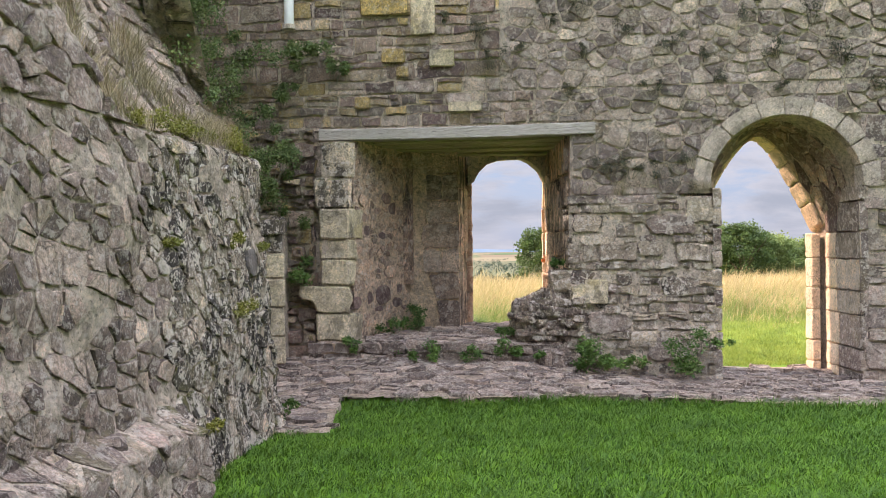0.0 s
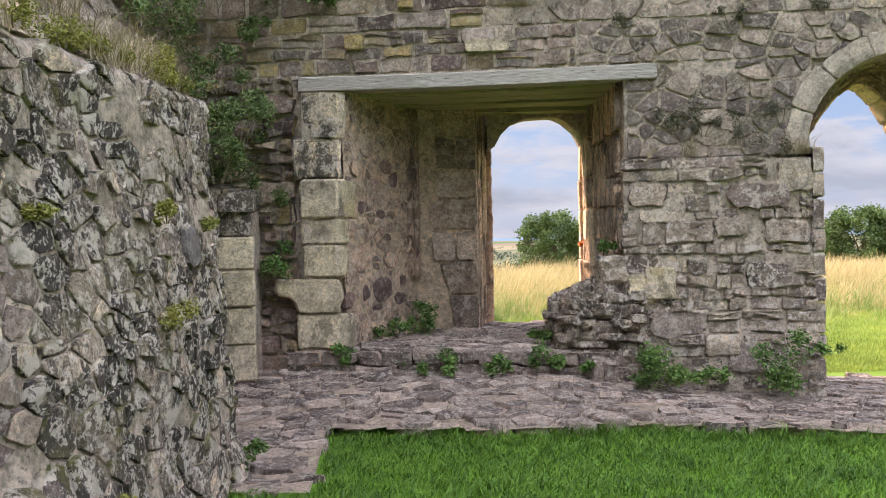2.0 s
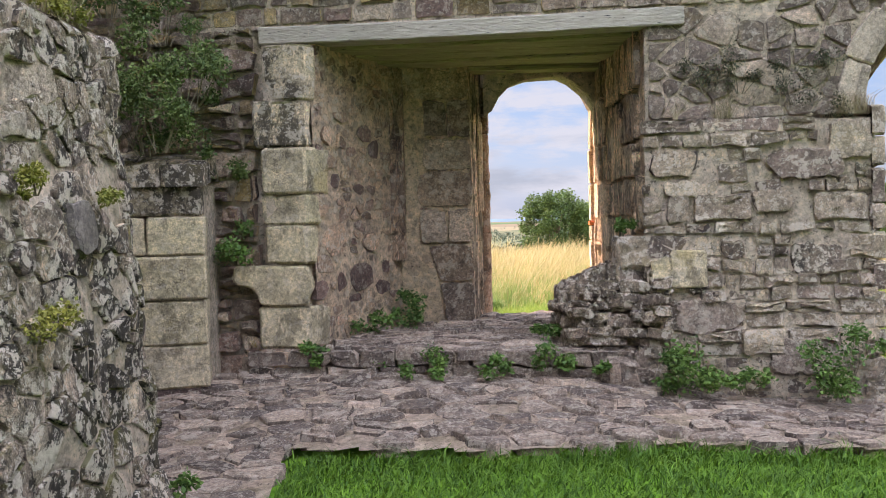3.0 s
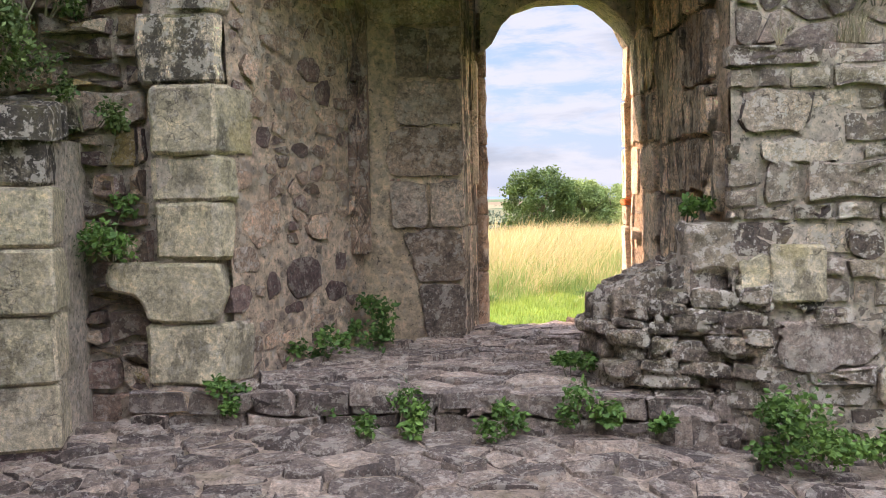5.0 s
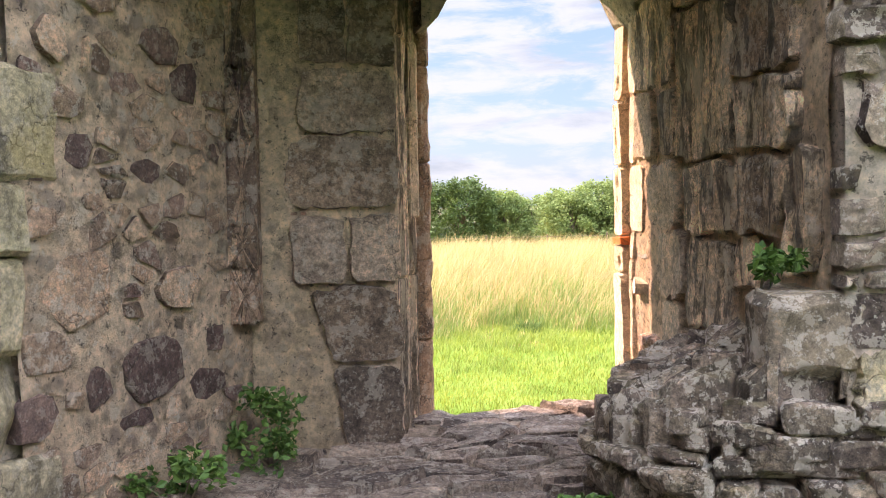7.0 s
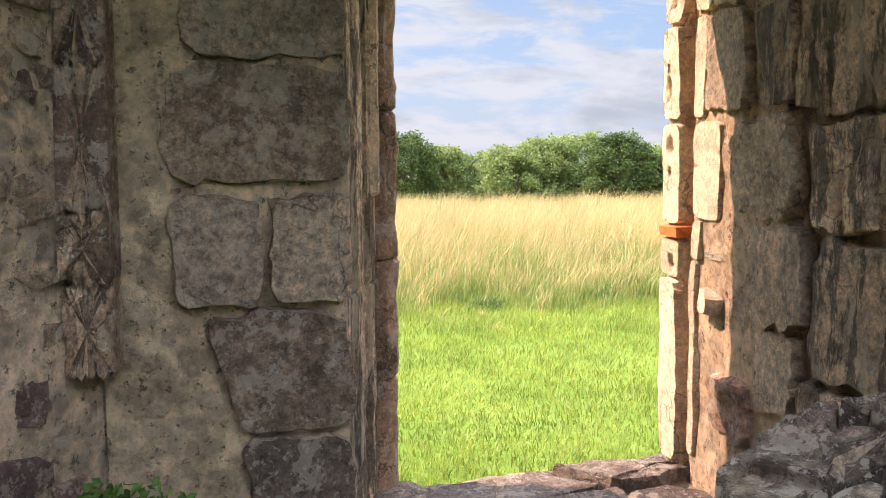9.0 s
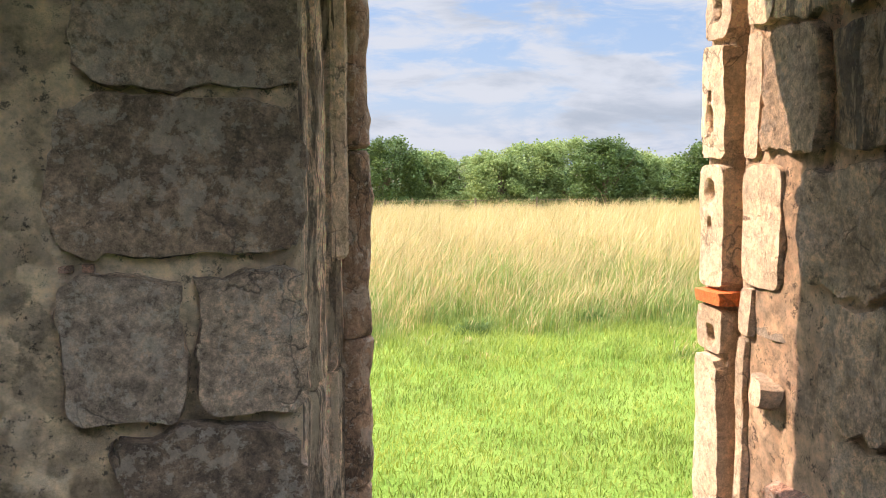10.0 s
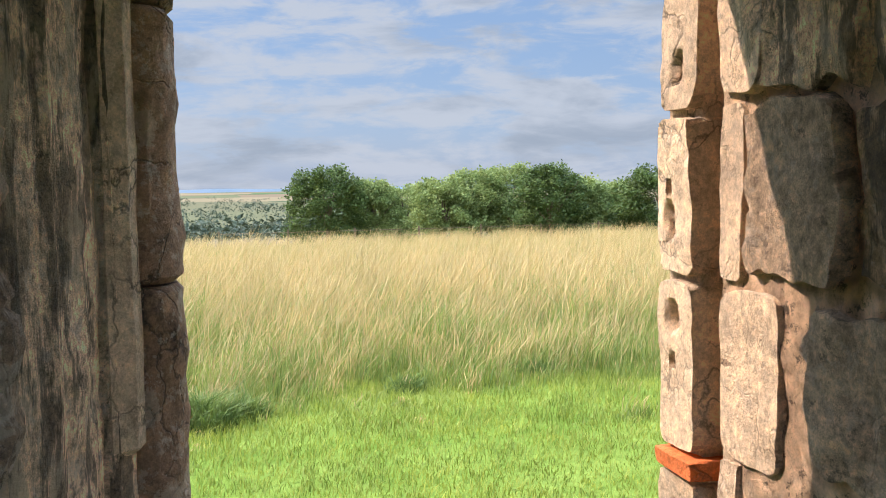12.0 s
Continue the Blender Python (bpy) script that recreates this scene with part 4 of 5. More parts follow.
wj = thing("window_jamb_west", "moulded brown stone window jamb with dark stains", "window jamb")
moulding(wj, [(0.775, 11.545), (0.80, 11.575), (0.822, 11.65), (0.838, 11.665), (0.842, 11.70), (0.868, 11.765), (0.880, 11.845), (0.905, 11.850), (0.925, 11.90), (0.92, 12.0), (0.76, 12.0), (0.72, 11.60)], [0.45, 1.12, 2.14, 2.62], M_CHAMFER, R, 0.008, 0.012)
moulding(wj, [(0.89, 11.842), (0.926, 11.862), (0.938, 11.90), (0.90, 11.94), (0.86, 11.88)], [1.37, 2.15], M_FILLET, R, 0.003, 0.003, "plaster_fillet")
moulding(wj, [(0.928, 11.90), (0.955, 11.905), (0.985, 11.93), (1.0, 11.965), (1.003, 12.03), (0.985, 12.075), (0.93, 12.09), (0.8, 12.09), (0.8, 11.97)], [0.45, 0.815, 1.18, 1.62, 2.05, 2.45], M_ROLL, R, 0.010, 0.008)

# east side of the bay
east = thing("window_bay_east", "upright brown dressed blocks lining the window bay", "window bay")
PX, LX = line_face((1.925, 11.84), (1.925, 10.25))
PXn = lambda u, w, d: PX(u, w, d + 0.006 * nz((u, w, 4), 3))
sheet("mortar", 0.026, 0.52, 0.4, 2.75, 0.02, PXn, M_MORTAR_S, east, 0.010, d0=0.024)
sheet("mortar", 0.50, LX, 0.4, 2.75, 0.03, PXn, M_JOINT, east, 0.012, d0=-0.004)
EAST = [(.11, .34, 1.60, 1.89), (.265, .56, 1.31, 1.59), (.34, .62, 1.03, 1.30), (.40, .58, .79, 1.02), (.60, .98, .62, .92), (.64, 1.0, .93, 1.29), (.62, 1.03, 1.30, 1.57), (.57, 1.03, 1.58, 2.17), (.10, .55, 1.90, 2.27)]
EAST2 = [(1.04, 1.44, 1.60, 1.84), (1.05, 1.37, 1.31, 1.59), (1.03, 1.28, 1.12, 1.30), (1.38, 1.55, 1.2, 1.58), (1.03, 1.44, 1.85, 2.2), (.10, .5, 2.28, 2.62), (.52, 1.0, 2.19, 2.62), (1.03, 1.5, 2.22, 2.62), (.36, .55, 1.61, 1.88)]
for i, b in enumerate(EAST + EAST2):
    deep = 0.012 if i in (0, 1, 2, 3) else 0.032
    slab(east, *b, PXn, M_EASTBLOCK if i < 4 else M_SANDDARK, R, R.uniform(0.036, 0.046), "block", 0.022, 0.008, deep, 0.012, 0, 0.02)
slab(east, .05, .25, 1.17, 1.275, PXn, M_ARCH, R, 0.03, "block", 0.012, 0.008)
slab(east, .10, .20, 1.02, 1.10, PXn, M_SAND, R, 0.06, "block", 0.02, 0.012, 0, 0.03)
slab(east, .17, .38, .66, .86, PXn, M_PINK, R, 0.05, "block", 0.025, 0.02, 0, 0.03)
je = thing("window_jamb_east", "cream sandstone window jamb with a glazing groove", "window jamb")
PG, LG = line_face((1.935, 11.985), (1.925, 11.70))
vs, fs = [], []
prism([(1.902, 11.878), (2.06, 11.878), (2.06, 11.996), (1.902, 11.996)], 0.4, 2.32, vs, fs)
obj("core", vs, fs, M_SAND, je)
HOLES = ((.032, 1.755, .008), (.03, 1.715, .010), (.033, 1.685, .013), (.036, 1.515, .016), (.03, 1.43, .008), (.055, 1.145, .013), (.045, 1.975, .014))
for z0, z1 in ((0.50, 1.095), (1.10, 1.222), (1.268, 1.588), (1.598, 1.885), (1.892, 2.30)):
    slab(je, -0.02, 0.118, z0, z1, PG, M_SAND, R, 0.05, "block", 0.005, 0.004, 0, 0.012, 0, 0.009, holes=[q for q in HOLES if z0 < q[1] < z1])
slab(je, -0.02, 0.14, 1.226, 1.264, PG, M_BRICK, R, 0.058, "brick", 0.004, 0.004, 0, 0.006, label="orange brick packing")
for u0, u1, z0, z1 in ((.170, .345, 1.292, 1.585), (.170, .245, 1.595, 1.90), (.170, .30, 1.91, 2.28), (.172, .215, .55, 1.165), (.168, .235, 1.17, 1.285)):
    slab(je, u0, u1, z0, z1, PG, M_SAND, R, 0.040, "block", 0.006, 0.004, 0, 0.008, 0, 0.014)

# pale dressed blocks on the west corner of the bay
corner = thing("bay_corner_quoins", "pale greenish dressed corner stones with a corbel", "corner stones")


for z0, z1, a, b, m in ((0.20, 0.40, 0.36, 0.2, M_RED), (0.40, 0.71, 0.35, 0.19, M_PALE), (1.01, 1.30, 0.29, 0.08, M_PALE), (1.30, 1.52, 0.31, 0.10, M_PALE), (1.52, 1.86, 0.30, 0.22, M_PALE), (1.86, 2.20, 0.36, 0.04, M_CAP), (2.20, 2.60, 0.28, 0.1, M_CAP)):
    e = R.uniform(-0.015, 0.015)
    foot = [(-0.50 - a, 10.52 + 0.185 * a + e), (-0.49, 10.50 + e), (-0.49 + 0.567 * (b + 0.06), 10.50 + 0.824 * (b + 0.06)), (-0.60 + 0.567 * b, 10.62 + 0.824 * b), (-0.50 - a, 10.80)]
    rock(corner, foot, z0 + 0.003, z1 - 0.003, m, R, 0.018, 0.014, 4)
# the corbel springs out to the west above the niche
rock_side(corner, [(-1.04, 1.0), (-1.05, 0.90), (-1.0, 0.865), (-0.93, 0.845), (-0.885, 0.80), (-0.855, 0.715), (-0.50, 0.715), (-0.44, 0.86), (-0.47, 1.007)], 10.50, 10.82, M_PALE, R, 0.016, 0.012, 3, "corbel")
vs, fs = [], []
prism([(-0.78, 10.58), (-0.52, 10.55), (-0.42, 10.70), (-0.42, 10.95), (-0.78, 10.95)], 0.1, 2.6, vs, fs)
obj("core", vs, fs, M_MORTAR_W, corner)

# stone pier in the recess
pier = thing("stone_pier", "pier of pale squared blocks with a mossy top", "pier")
PP, LP = line_face((-2.35, 10.01), (-1.15, 10.22))
vs, fs = [], []
prism([(-2.4, 10.06), (-1.2, 10.27), (-1.17, 10.9), (-2.4, 10.9)], -0.1, 1.6, vs, fs)
obj("core", vs, fs, M_MORTAR_W, pier)
for z0, z1, cuts, m in ((-0.05, 0.22, (0, 0.5, LP), M_WARM), (0.2, 0.5, (0, 0.55, LP), M_PALE), (0.5, 0.81, (0, 0.45, LP), M_PALE), (0.81, 1.11, (0, 0.6, LP), M_PALE), (1.11, 1.38, (0, 0.4, 0.82, LP), M_PALE), (1.38, 1.72, (0, 0.5, LP - 0.02), M_CAP)):
    for a, b in zip(cuts, cuts[1:]):
        e, last = R.uniform(-0.02, 0.02), b > LP - 0.1
        rock(pier, [PP(a + 0.004, 0, 0.03 + e)[:2], PP(b - 0.004, 0, 0.03 + e)[:2], PP(b - 0.004 + 0.02 * last, 0, -0.6 if last else -0.2)[:2], PP(a + 0.004, 0, -0.2)[:2]], z0 + 0.003, z1 - 0.003, m, R, 0.016, 0.010)
Pt = lambda u, w, d: (u, w, 1.70 + d + 0.25 * max(0, w - 10.3))
lay(pier, cells(-2.4, -1.15, 10.08, 10.9, 0.2, 1.3, R), Pt, M_CAP, 0.03, R, 0.01, rough=0.6, deep=0.12)


# ---- timber lintel ----
def beam(name, p, q, w, h, z, m, parent, sag=0.0, wear=0.006):
    """A sawn beam from p to q in plan; w deep into the wall, h high, on z."""
    n, ch = 26, 0.008
    dx, dy = q[0] - p[0], q[1] - p[1]
    L = math.hypot(dx, dy)
    ex, ey = dx / L, dy / L
    prof = [(0, ch), (0, h - ch), (ch, h), (w - ch, h), (w, h - ch), (w, ch), (w - ch, 0), (ch, 0)]
    vs, fs = [], []
    for i in range(n + 1):
        t = L * i / n
        for k, (a, b) in enumerate(prof):
            e = wear * nz((t, k * 0.7, z), 4)
            vs.append((p[0] + ex * t - ey * (a + e), p[1] + ey * t + ex * (a + e), z + b + e - sag * math.sin(math.pi * i / n)))
    k = len(prof)
    for i in range(n):
        fs += [(i * k + j, i * k + (j + 1) % k, (i + 1) * k + (j + 1) % k, (i + 1) * k + j) for j in range(k)]
    fs += [tuple(range(k)), tuple(n * k + j for j in range(k))[::-1]]
    return obj(name, vs, fs, m, parent)


lintel = thing("timber_lintel", "weathered silver oak lintel with yellowish soffit boards", "lintel")
beam("front_beam", (-0.81, yl(-0.81) - 0.05), (2.18, yl(2.18) - 0.05), 0.2, 0.125, 2.625, M_WOOD, lintel, 0.012)
beam("soffit_beam", (-0.45, 10.84), (1.98, 10.40), 0.26, 0.1, 2.60, M_PLANK, lintel, 0.01)
beam("soffit_beam", (-0.3, 11.08), (2.0, 10.66), 0.27, 0.1, 2.585, M_PLANK, lintel, 0.0, 0.012)
beam("soffit_beam", (-0.1, 11.33), (2.0, 10.95), 0.27, 0.1, 2.57, M_PLANK, lintel, 0.01, 0.012)
beam("soffit_beam", (0.1, 11.50), (2.0, 11.24), 0.22, 0.1, 2.58, M_PLANK, lintel)
beam("inner_beam", (0.74, 11.54), (1.98, 11.47), 0.2, 0.11, 2.535, M_PLANK, lintel)

# ---- broken wall stub in the bay ----
M_STUB = stone_mat("crusted lichen stone", [(0.30, 0.265, 0.24), (0.21, 0.18, 0.17), (0.36, 0.33, 0.285), (0.25, 0.22, 0.195)], 0.8, 0.4, 0.3, 0.12)
stub = thing("broken_wall_stub", "broken low wall of flat lichened stones in the window bay", "ruined wall")


def stub_top(x, y):
    return 0.74 + 0.32 * max(0, x - 1.3) + 0.20 * max(0, 10.55 - y) + 0.05 * nz((x, y, 0), 6)


STUB = [(1.9, 11.05), (1.62, 10.95), (1.40, 10.78), (1.33, 10.62), (1.36, 10.45), (1.40, 10.26), (1.50, 10.13), (1.75, 10.07), (2.02, 9.98)]
PT, LT = poly_face(STUB, lambda u, w: 0.10 * (0.55 - w) + 0.05 * nz((u, w, 3), 3.5))
vs, fs = [], []
prism([(1.9, 11.0), (1.66, 10.9), (1.45, 10.76), (1.4, 10.62), (1.44, 10.45), (1.5, 10.3), (1.6, 10.2), (2.0, 10.1)], 0.0, 0.74, vs, fs)
prism([(1.95, 10.95), (1.72, 10.8), (1.7, 10.45), (1.98, 10.3)], 0.5, 0.84, vs, fs)
obj("core", vs, fs, M_EARTH, stub)
tops = lambda u: stub_top(*PT(u, 0.5, 0)[:2])
layers = (0.16, 0.34, 0.41, 0.49, 0.535, 0.60, 0.655, 0.70, 0.755, 0.80, 0.86)
for j, (z0, z1) in enumerate(zip(layers, layers[1:])):
    u = R.uniform(-0.1, 0.0)
    while u < LT - 0.05:
        L = R.uniform(0.10, 0.30) * (1.3 if z1 - z0 > 0.07 else 0.9)
        a, b = max(0.0, u), min(LT, u + L)
        u += L
        if b - a < 0.05 or z1 - 0.02 > tops((a + b) / 2):
            continue
        dz = 0.05 * nz(((a + b) / 2, j * 0.3, 2), 3) + R.uniform(-0.012, 0.012)
        out = 0.05 - abs(z0 - 0.60) * 0.25 + R.uniform(-0.035, 0.035)
        foot = [PT(a + 0.005, z0, -0.22)[:2], PT(a + 0.004, z0, out + R.uniform(-0.03, 0.01))[:2], PT((a + b) / 2, z0, out + R.uniform(0, 0.02))[:2], PT(b - 0.004, z0, out + R.uniform(-0.03, 0.01))[:2], PT(b - 0.005, z0, -0.22)[:2]]
        rock(stub, foot, z0 + dz - R.uniform(0, 0.02), z1 + dz + R.uniform(-0.005, 0.015), M_STUB, R, 0.012, 0.024, 3, "stone")
Ptop = lambda u, w, d: (u, w, stub_top(u, w) + d)
polys = [p for p in cells(1.30, 1.98, 10.08, 11.0, 0.085, 1.7, R, 0.4, 0.6) if (sum(q[0] for q in p) / len(p) - 1.9) ** 2 / 0.3 + (sum(q[1] for q in p) / len(p) - 10.55) ** 2 / 0.2 < 1.0]
lay(stub, polys, Ptop, M_STUB, 0.04, R, 0.008, rough=0.7, wob=0.008, deep=0.16, limit=300)
# big boulder-like stone on the stub, against the pier
rock(stub, [(1.655, 10.24), (1.69, 10.13), (1.90, 10.07), (1.98, 10.10), (1.98, 10.5), (1.76, 10.42)], 0.92, 1.165, M_PIER, R, 0.035, 0.025, 4, "stone")
rock(stub, [(1.50, 10.14), (1.62, 10.03), (1.82, 9.99), (1.86, 10.3), (1.6, 10.3)], 0.10, 0.33, M_SLAB, R, 0.05, 0.035, 4, "stone")
rock(stub, [(1.86, 10.06), (2.0, 10.0), (2.0, 10.3), (1.86, 10.3)], 0.50, 0.74, M_PALE, R, 0.03, 0.02, 3, "stone")

def west_line(y):
    for (x0, y0), (x1, y1) in zip(WEST, WEST[1:]):
        if y0 <= y <= y1:
            return x0 + (x1 - x0) * (y - y0) / (y1 - y0)
    return -1.2


# ---- paved path and steps ----
FRONT = [(-1.2, 9.2), (-0.55, 9.13), (0.1, 8.98), (0.7, 8.84), (1.5, 8.93), (3.07, 8.49), (5.0, 8.05), (8.0, 7.3)]


def front_y(x):
    for (x0, y0), (x1, y1) in zip(FRONT, FRONT[1:]):
        if x <= x1:
            return y0 + (y1 - y0) * max(0, (x - x0)) / (x1 - x0)
    return 7.3


def path_z(x, y):
    f = front_y(x)
    t = min(1, max(0, (y - f) / max(0.3, yl(x) - 0.2 - f)))
    rise = 0.19 * min(1, max(0, 1 - (x - 1.2) / 1.6))
    low = -0.045 * min(1, max(0, (x - 2.6) / 1.6))
    return 0.01 + rise * t ** 0.9 + low + (-0.05 * min(1, max(0, 9.1 - y)) if x < -0.4 else 0)


def in_path(x, y):
    if -1.35 < x < -0.50 and 7.72 - 0.25 * (x + 1.1) < y < 9.3:
        return True
    if y > yl(x) - 0.02 and not (3.35 < x < 4.95 and y < 11.0):
        return x < -0.84 and y < 10.7
    return front_y(x) < y and x > -2.5


def PPATH(u, w, d):
    return (u, w, path_z(u, w) + d + 0.012 * nz((u, w, 1), 2.1))


path = tagged(obj("path", *(lambda s: (s[0], s[1]))(((lambda vs, fs: (prism([(-2.5, 9.2), (-0.6, 9.2), (0.1, 9.05), (0.7, 8.92), (1.5, 9.0), (3.07, 8.58), (5.0, 8.15), (8.0, 7.4), (8, 9.3), (4.9, 9.8), (4.9, 10.95), (3.4, 10.95), (3.4, 10), (-2.5, 11)], -0.3, -0.13, vs, fs), vs, fs)[1:])([], []))), M_EARTH), "uneven paved path of irregular stone slabs", "path", kind="structure")
sheet("earth", -2.5, 8.0, 7.3, 11.0, 0.06, PPATH, M_EARTH, path, 0.010, in_path, 0.004)
polys = [p for p in cells(-2.5, 7.9, 7.3, 11.0, 0.165, 1.5, R, 0.5, 0.6, 0.9) if R.random() < 0.93]
polys = [p for p in polys if all(in_path(sum(q[0] for q in p) / len(p) * .7 + v[0] * .3, sum(q[1] for q in p) / len(p) * .7 + v[1] * .3) for v in p)]
lay(path, polys, PPATH, M_SLAB, 0.024, R, 0.012, "slab", rough=0.6, wob=0.014, flat=0.86, single=lambda u, w: u < 4.2)


def bay_z(x, y):
    return 0.375 + 0.077 * min(1.15, max(0, (y - 10.35) / 1.45))


step = tagged(obj("bay_step", *(lambda vs, fs: (prism([(-1.0, 10.64), (-0.2, 10.52), (0.6, 10.36), (1.3, 10.2), (1.95, 10.1), (1.95, 12.02), (0.96, 12.02), (0.7, 11.65), (0.15, 11.6), (-0.4, 10.85), (-1.0, 10.95)], -0.2, 0.33, vs, fs), vs, fs)[1:])([], []), M_EARTH), "worn stone step and floor of the window bay", "step", kind="structure")
RISE = [(-0.95, 10.60), (-0.2, 10.45), (0.6, 10.30), (1.3, 10.14), (1.9, 10.04)]
PRI, LRI = poly_face(RISE)
lay(step, courses(0, LRI, 0.12, 0.385, 0.13, 2.4, R, 0.2), PRI, M_SLAB, 0.02, R, 0.005, "riser_stone", rough=0.7, wob=0.012)
PBAY = lambda u, w, d: (u, w, bay_z(u, w) + d + 0.018 * nz((u, w, 1), 3))


def in_bay(u, w):
    if w < 10.42 - 0.21 * (u - 0.5) - 0.06 or w > 12.02:
        return False
    west_edge = -0.5 + (w - 10.58) * 0.69 if w < 11.55 else (0.78 + (w - 11.55) * 0.45)
    return west_edge - 0.02 < u < 1.92


sheet("earth", -0.7, 1.95, 10.2, 12.0, 0.05, PBAY, M_EARTH, step, 0.02, in_bay, 0.0)
polys = [p for p in cells(-0.8, 1.95, 10.1, 12.04, 0.15, 1.75, R, 0.45, 0.5) if in_bay(sum(q[0] for q in p) / len(p), sum(q[1] for q in p) / len(p))]
lay(step, polys, PBAY, M_SLAB, 0.026, R, 0.010, "slab", rough=0.6, wob=0.012, flat=0.86)

slab(wall_west, 10.40, 10.58, 1.21, 1.44, PW, M_DARK, R, 0.045, "stone", 0.02, 0.006, 0, 0.03)
slab(wall_west, 10.09, 10.20, 1.64, 1.75, PW, M_ARCH, R, 0.035, "stone", 0.02, 0.006, 0, 0.03)
# a low ledge of rough stones at the foot of the west wall
for i in range(9):
    y = 3.6 + i * 0.27
    x = west_line(y)
    rock(wall_west, [(x - 0.1, y), (x + R.uniform(0.20, 0.34), y + 0.02), (x + R.uniform(0.20, 0.34), y + 0.25), (x - 0.1, y + 0.26)], -0.2, R.uniform(0.30, 0.46) - (0.16 if i > 6 else 0), M_SLAB, R, 0.03, 0.03, 3, "stone")

# small things set in the wall
pipe = thing("drain_pipe", "pale metal pipe end fixed to the wall", "pipe")
bm = bmesh.new()
bmesh.ops.create_cone(bm, cap_ends=True, segments=20, radius1=0.055, radius2=0.055, depth=1.2)
bmesh.ops.translate(bm, verts=bm.verts, vec=(-1.12, 10.64, 4.47))
k = Nodes("painted metal", 0.5)
part("tube", bm, k.done(k.ramp(k.noise(6, 5, lo=0.3, hi=0.7), [(0.5, 0.48, 0.42), (0.68, 0.66, 0.6)])), pipe)
bm = bmesh.new()
bmesh.ops.create_cone(bm, cap_ends=True, segments=20, radius1=0.068, radius2=0.068, depth=0.05)
bmesh.ops.translate(bm, verts=bm.verts, vec=(-1.12, 10.64, 3.88))
part("collar", bm, M_ARCH, pipe)
for x0, x1, z0, z1 in ((-0.33, 0.2, 3.99, 4.2), (-0.10, 0.16, 3.45, 3.62), (-0.4, -0.22, 2.96, 3.1), (0.06, 0.2, 3.3, 3.42)):
    block(wall_north, x0, x1, z0, z1, PN, M_YELLOW, R, 0.055, 0.006, "stone", 0.4)
for x0, x1, z0, z1 in ((0.22, 0.5, 3.75, 4.15), (0.62, 1.0, 2.90, 3.02), (0.42, 0.7, 3.4, 3.6)):
    block(wall_north, x0, x1, z0, z1, PN, M_PALE, R, 0.055, 0.006, "stone", 0.4)
block(wall_north, 2.05, 2.3, 0.80, 1.07, PB, M_PALE, R, 0.07, 0.006, "stone", 0.5)


# ---- plants ----
def leaves(n, radius, rnd, size, shape=(1, 1, 1), droop=0.2, out=None):
    """Many small folded leaves round the origin."""
    vs, fs = [], []
    for _ in range(n):
        v = Vector((rnd.gauss(0, 1), rnd.gauss(0, 1), rnd.gauss(0, 1))).normalized() * radius * (rnd.random() ** 0.5)
        v = Vector((v.x * shape[0], v.y * shape[1], v.z * shape[2]))
        a = Vector((rnd.gauss(0, 1), rnd.gauss(0, 1), rnd.gauss(0, 0.6) - droop)).normalized()
        b = a.cross(Vector((rnd.gauss(0, 1), rnd.gauss(0, 1), rnd.gauss(0, 1)))).normalized()
        c = a.cross(b)
        s = size * rnd.uniform(0.5, 1.3)
        o = len(vs)
        vs += [v, v + a * s * 0.5 + b * s * 0.32 + c * s * 0.1, v + a * s, v + a * s * 0.5 - b * s * 0.32 + c * s * 0.1]
        fs += [(o, o + 1, o + 2), (o, o + 2, o + 3)]
    return vs, fs


def plant(name, at, radius, n, size, m, label, shape=(1, 1, 1), droop=0.2, seed=1, stems=6, cat="plant", group=""):
    rnd = random.Random(seed)
    root = thing(name, label, cat, group)
    root.location = at
    lobes, vs, fs = max(3, int(radius * 26)), [], []
    tips = []
    for i in range(lobes):
        c = Vector((rnd.uniform(-1, 1) * radius * shape[0], rnd.uniform(-1, 1) * radius * shape[1], rnd.uniform(-0.5, 1) * radius * shape[2])) * 0.75
        tips.append(c)
        v, f = leaves(n // lobes, radius * rnd.uniform(0.28, 0.55), rnd, size, (1, 0.9, 0.9), droop)
        o = len(vs)
        vs += [p + c for p in v]
        fs += [tuple(o + q for q in t) for t in f]
    obj("foliage", vs, fs, m, root, False, False)
    vs, fs = [], []
    for c in tips[:stems]:
        base, w = Vector((c.x * 0.25, c.y * 0.25 + 0.01, -radius * shape[2] * 0.6)), 0.004
        side = Vector((w, 0, 0)), Vector((-w * 0.5, w, 0)), Vector((-w * 0.5, -w, 0))
        o = len(vs)
        mid = (base + c) / 2 + Vector((rnd.uniform(-1, 1), rnd.uniform(-1, 1), 0.5)) * radius * 0.15
        for p, k in ((base, 1.0), (mid, 0.8), (c, 0.4)):
            vs += [p + s * k for s in side]
        for r in (0, 3):
            fs += [(o + r + i, o + r + (i + 1) % 3, o + r + 3 + (i + 1) % 3, o + r + 3 + i) for i in range(3)]
    tagged(obj("stem_tangle", vs, fs, M_STEM, root, False, False), kind="stuff")
    return root


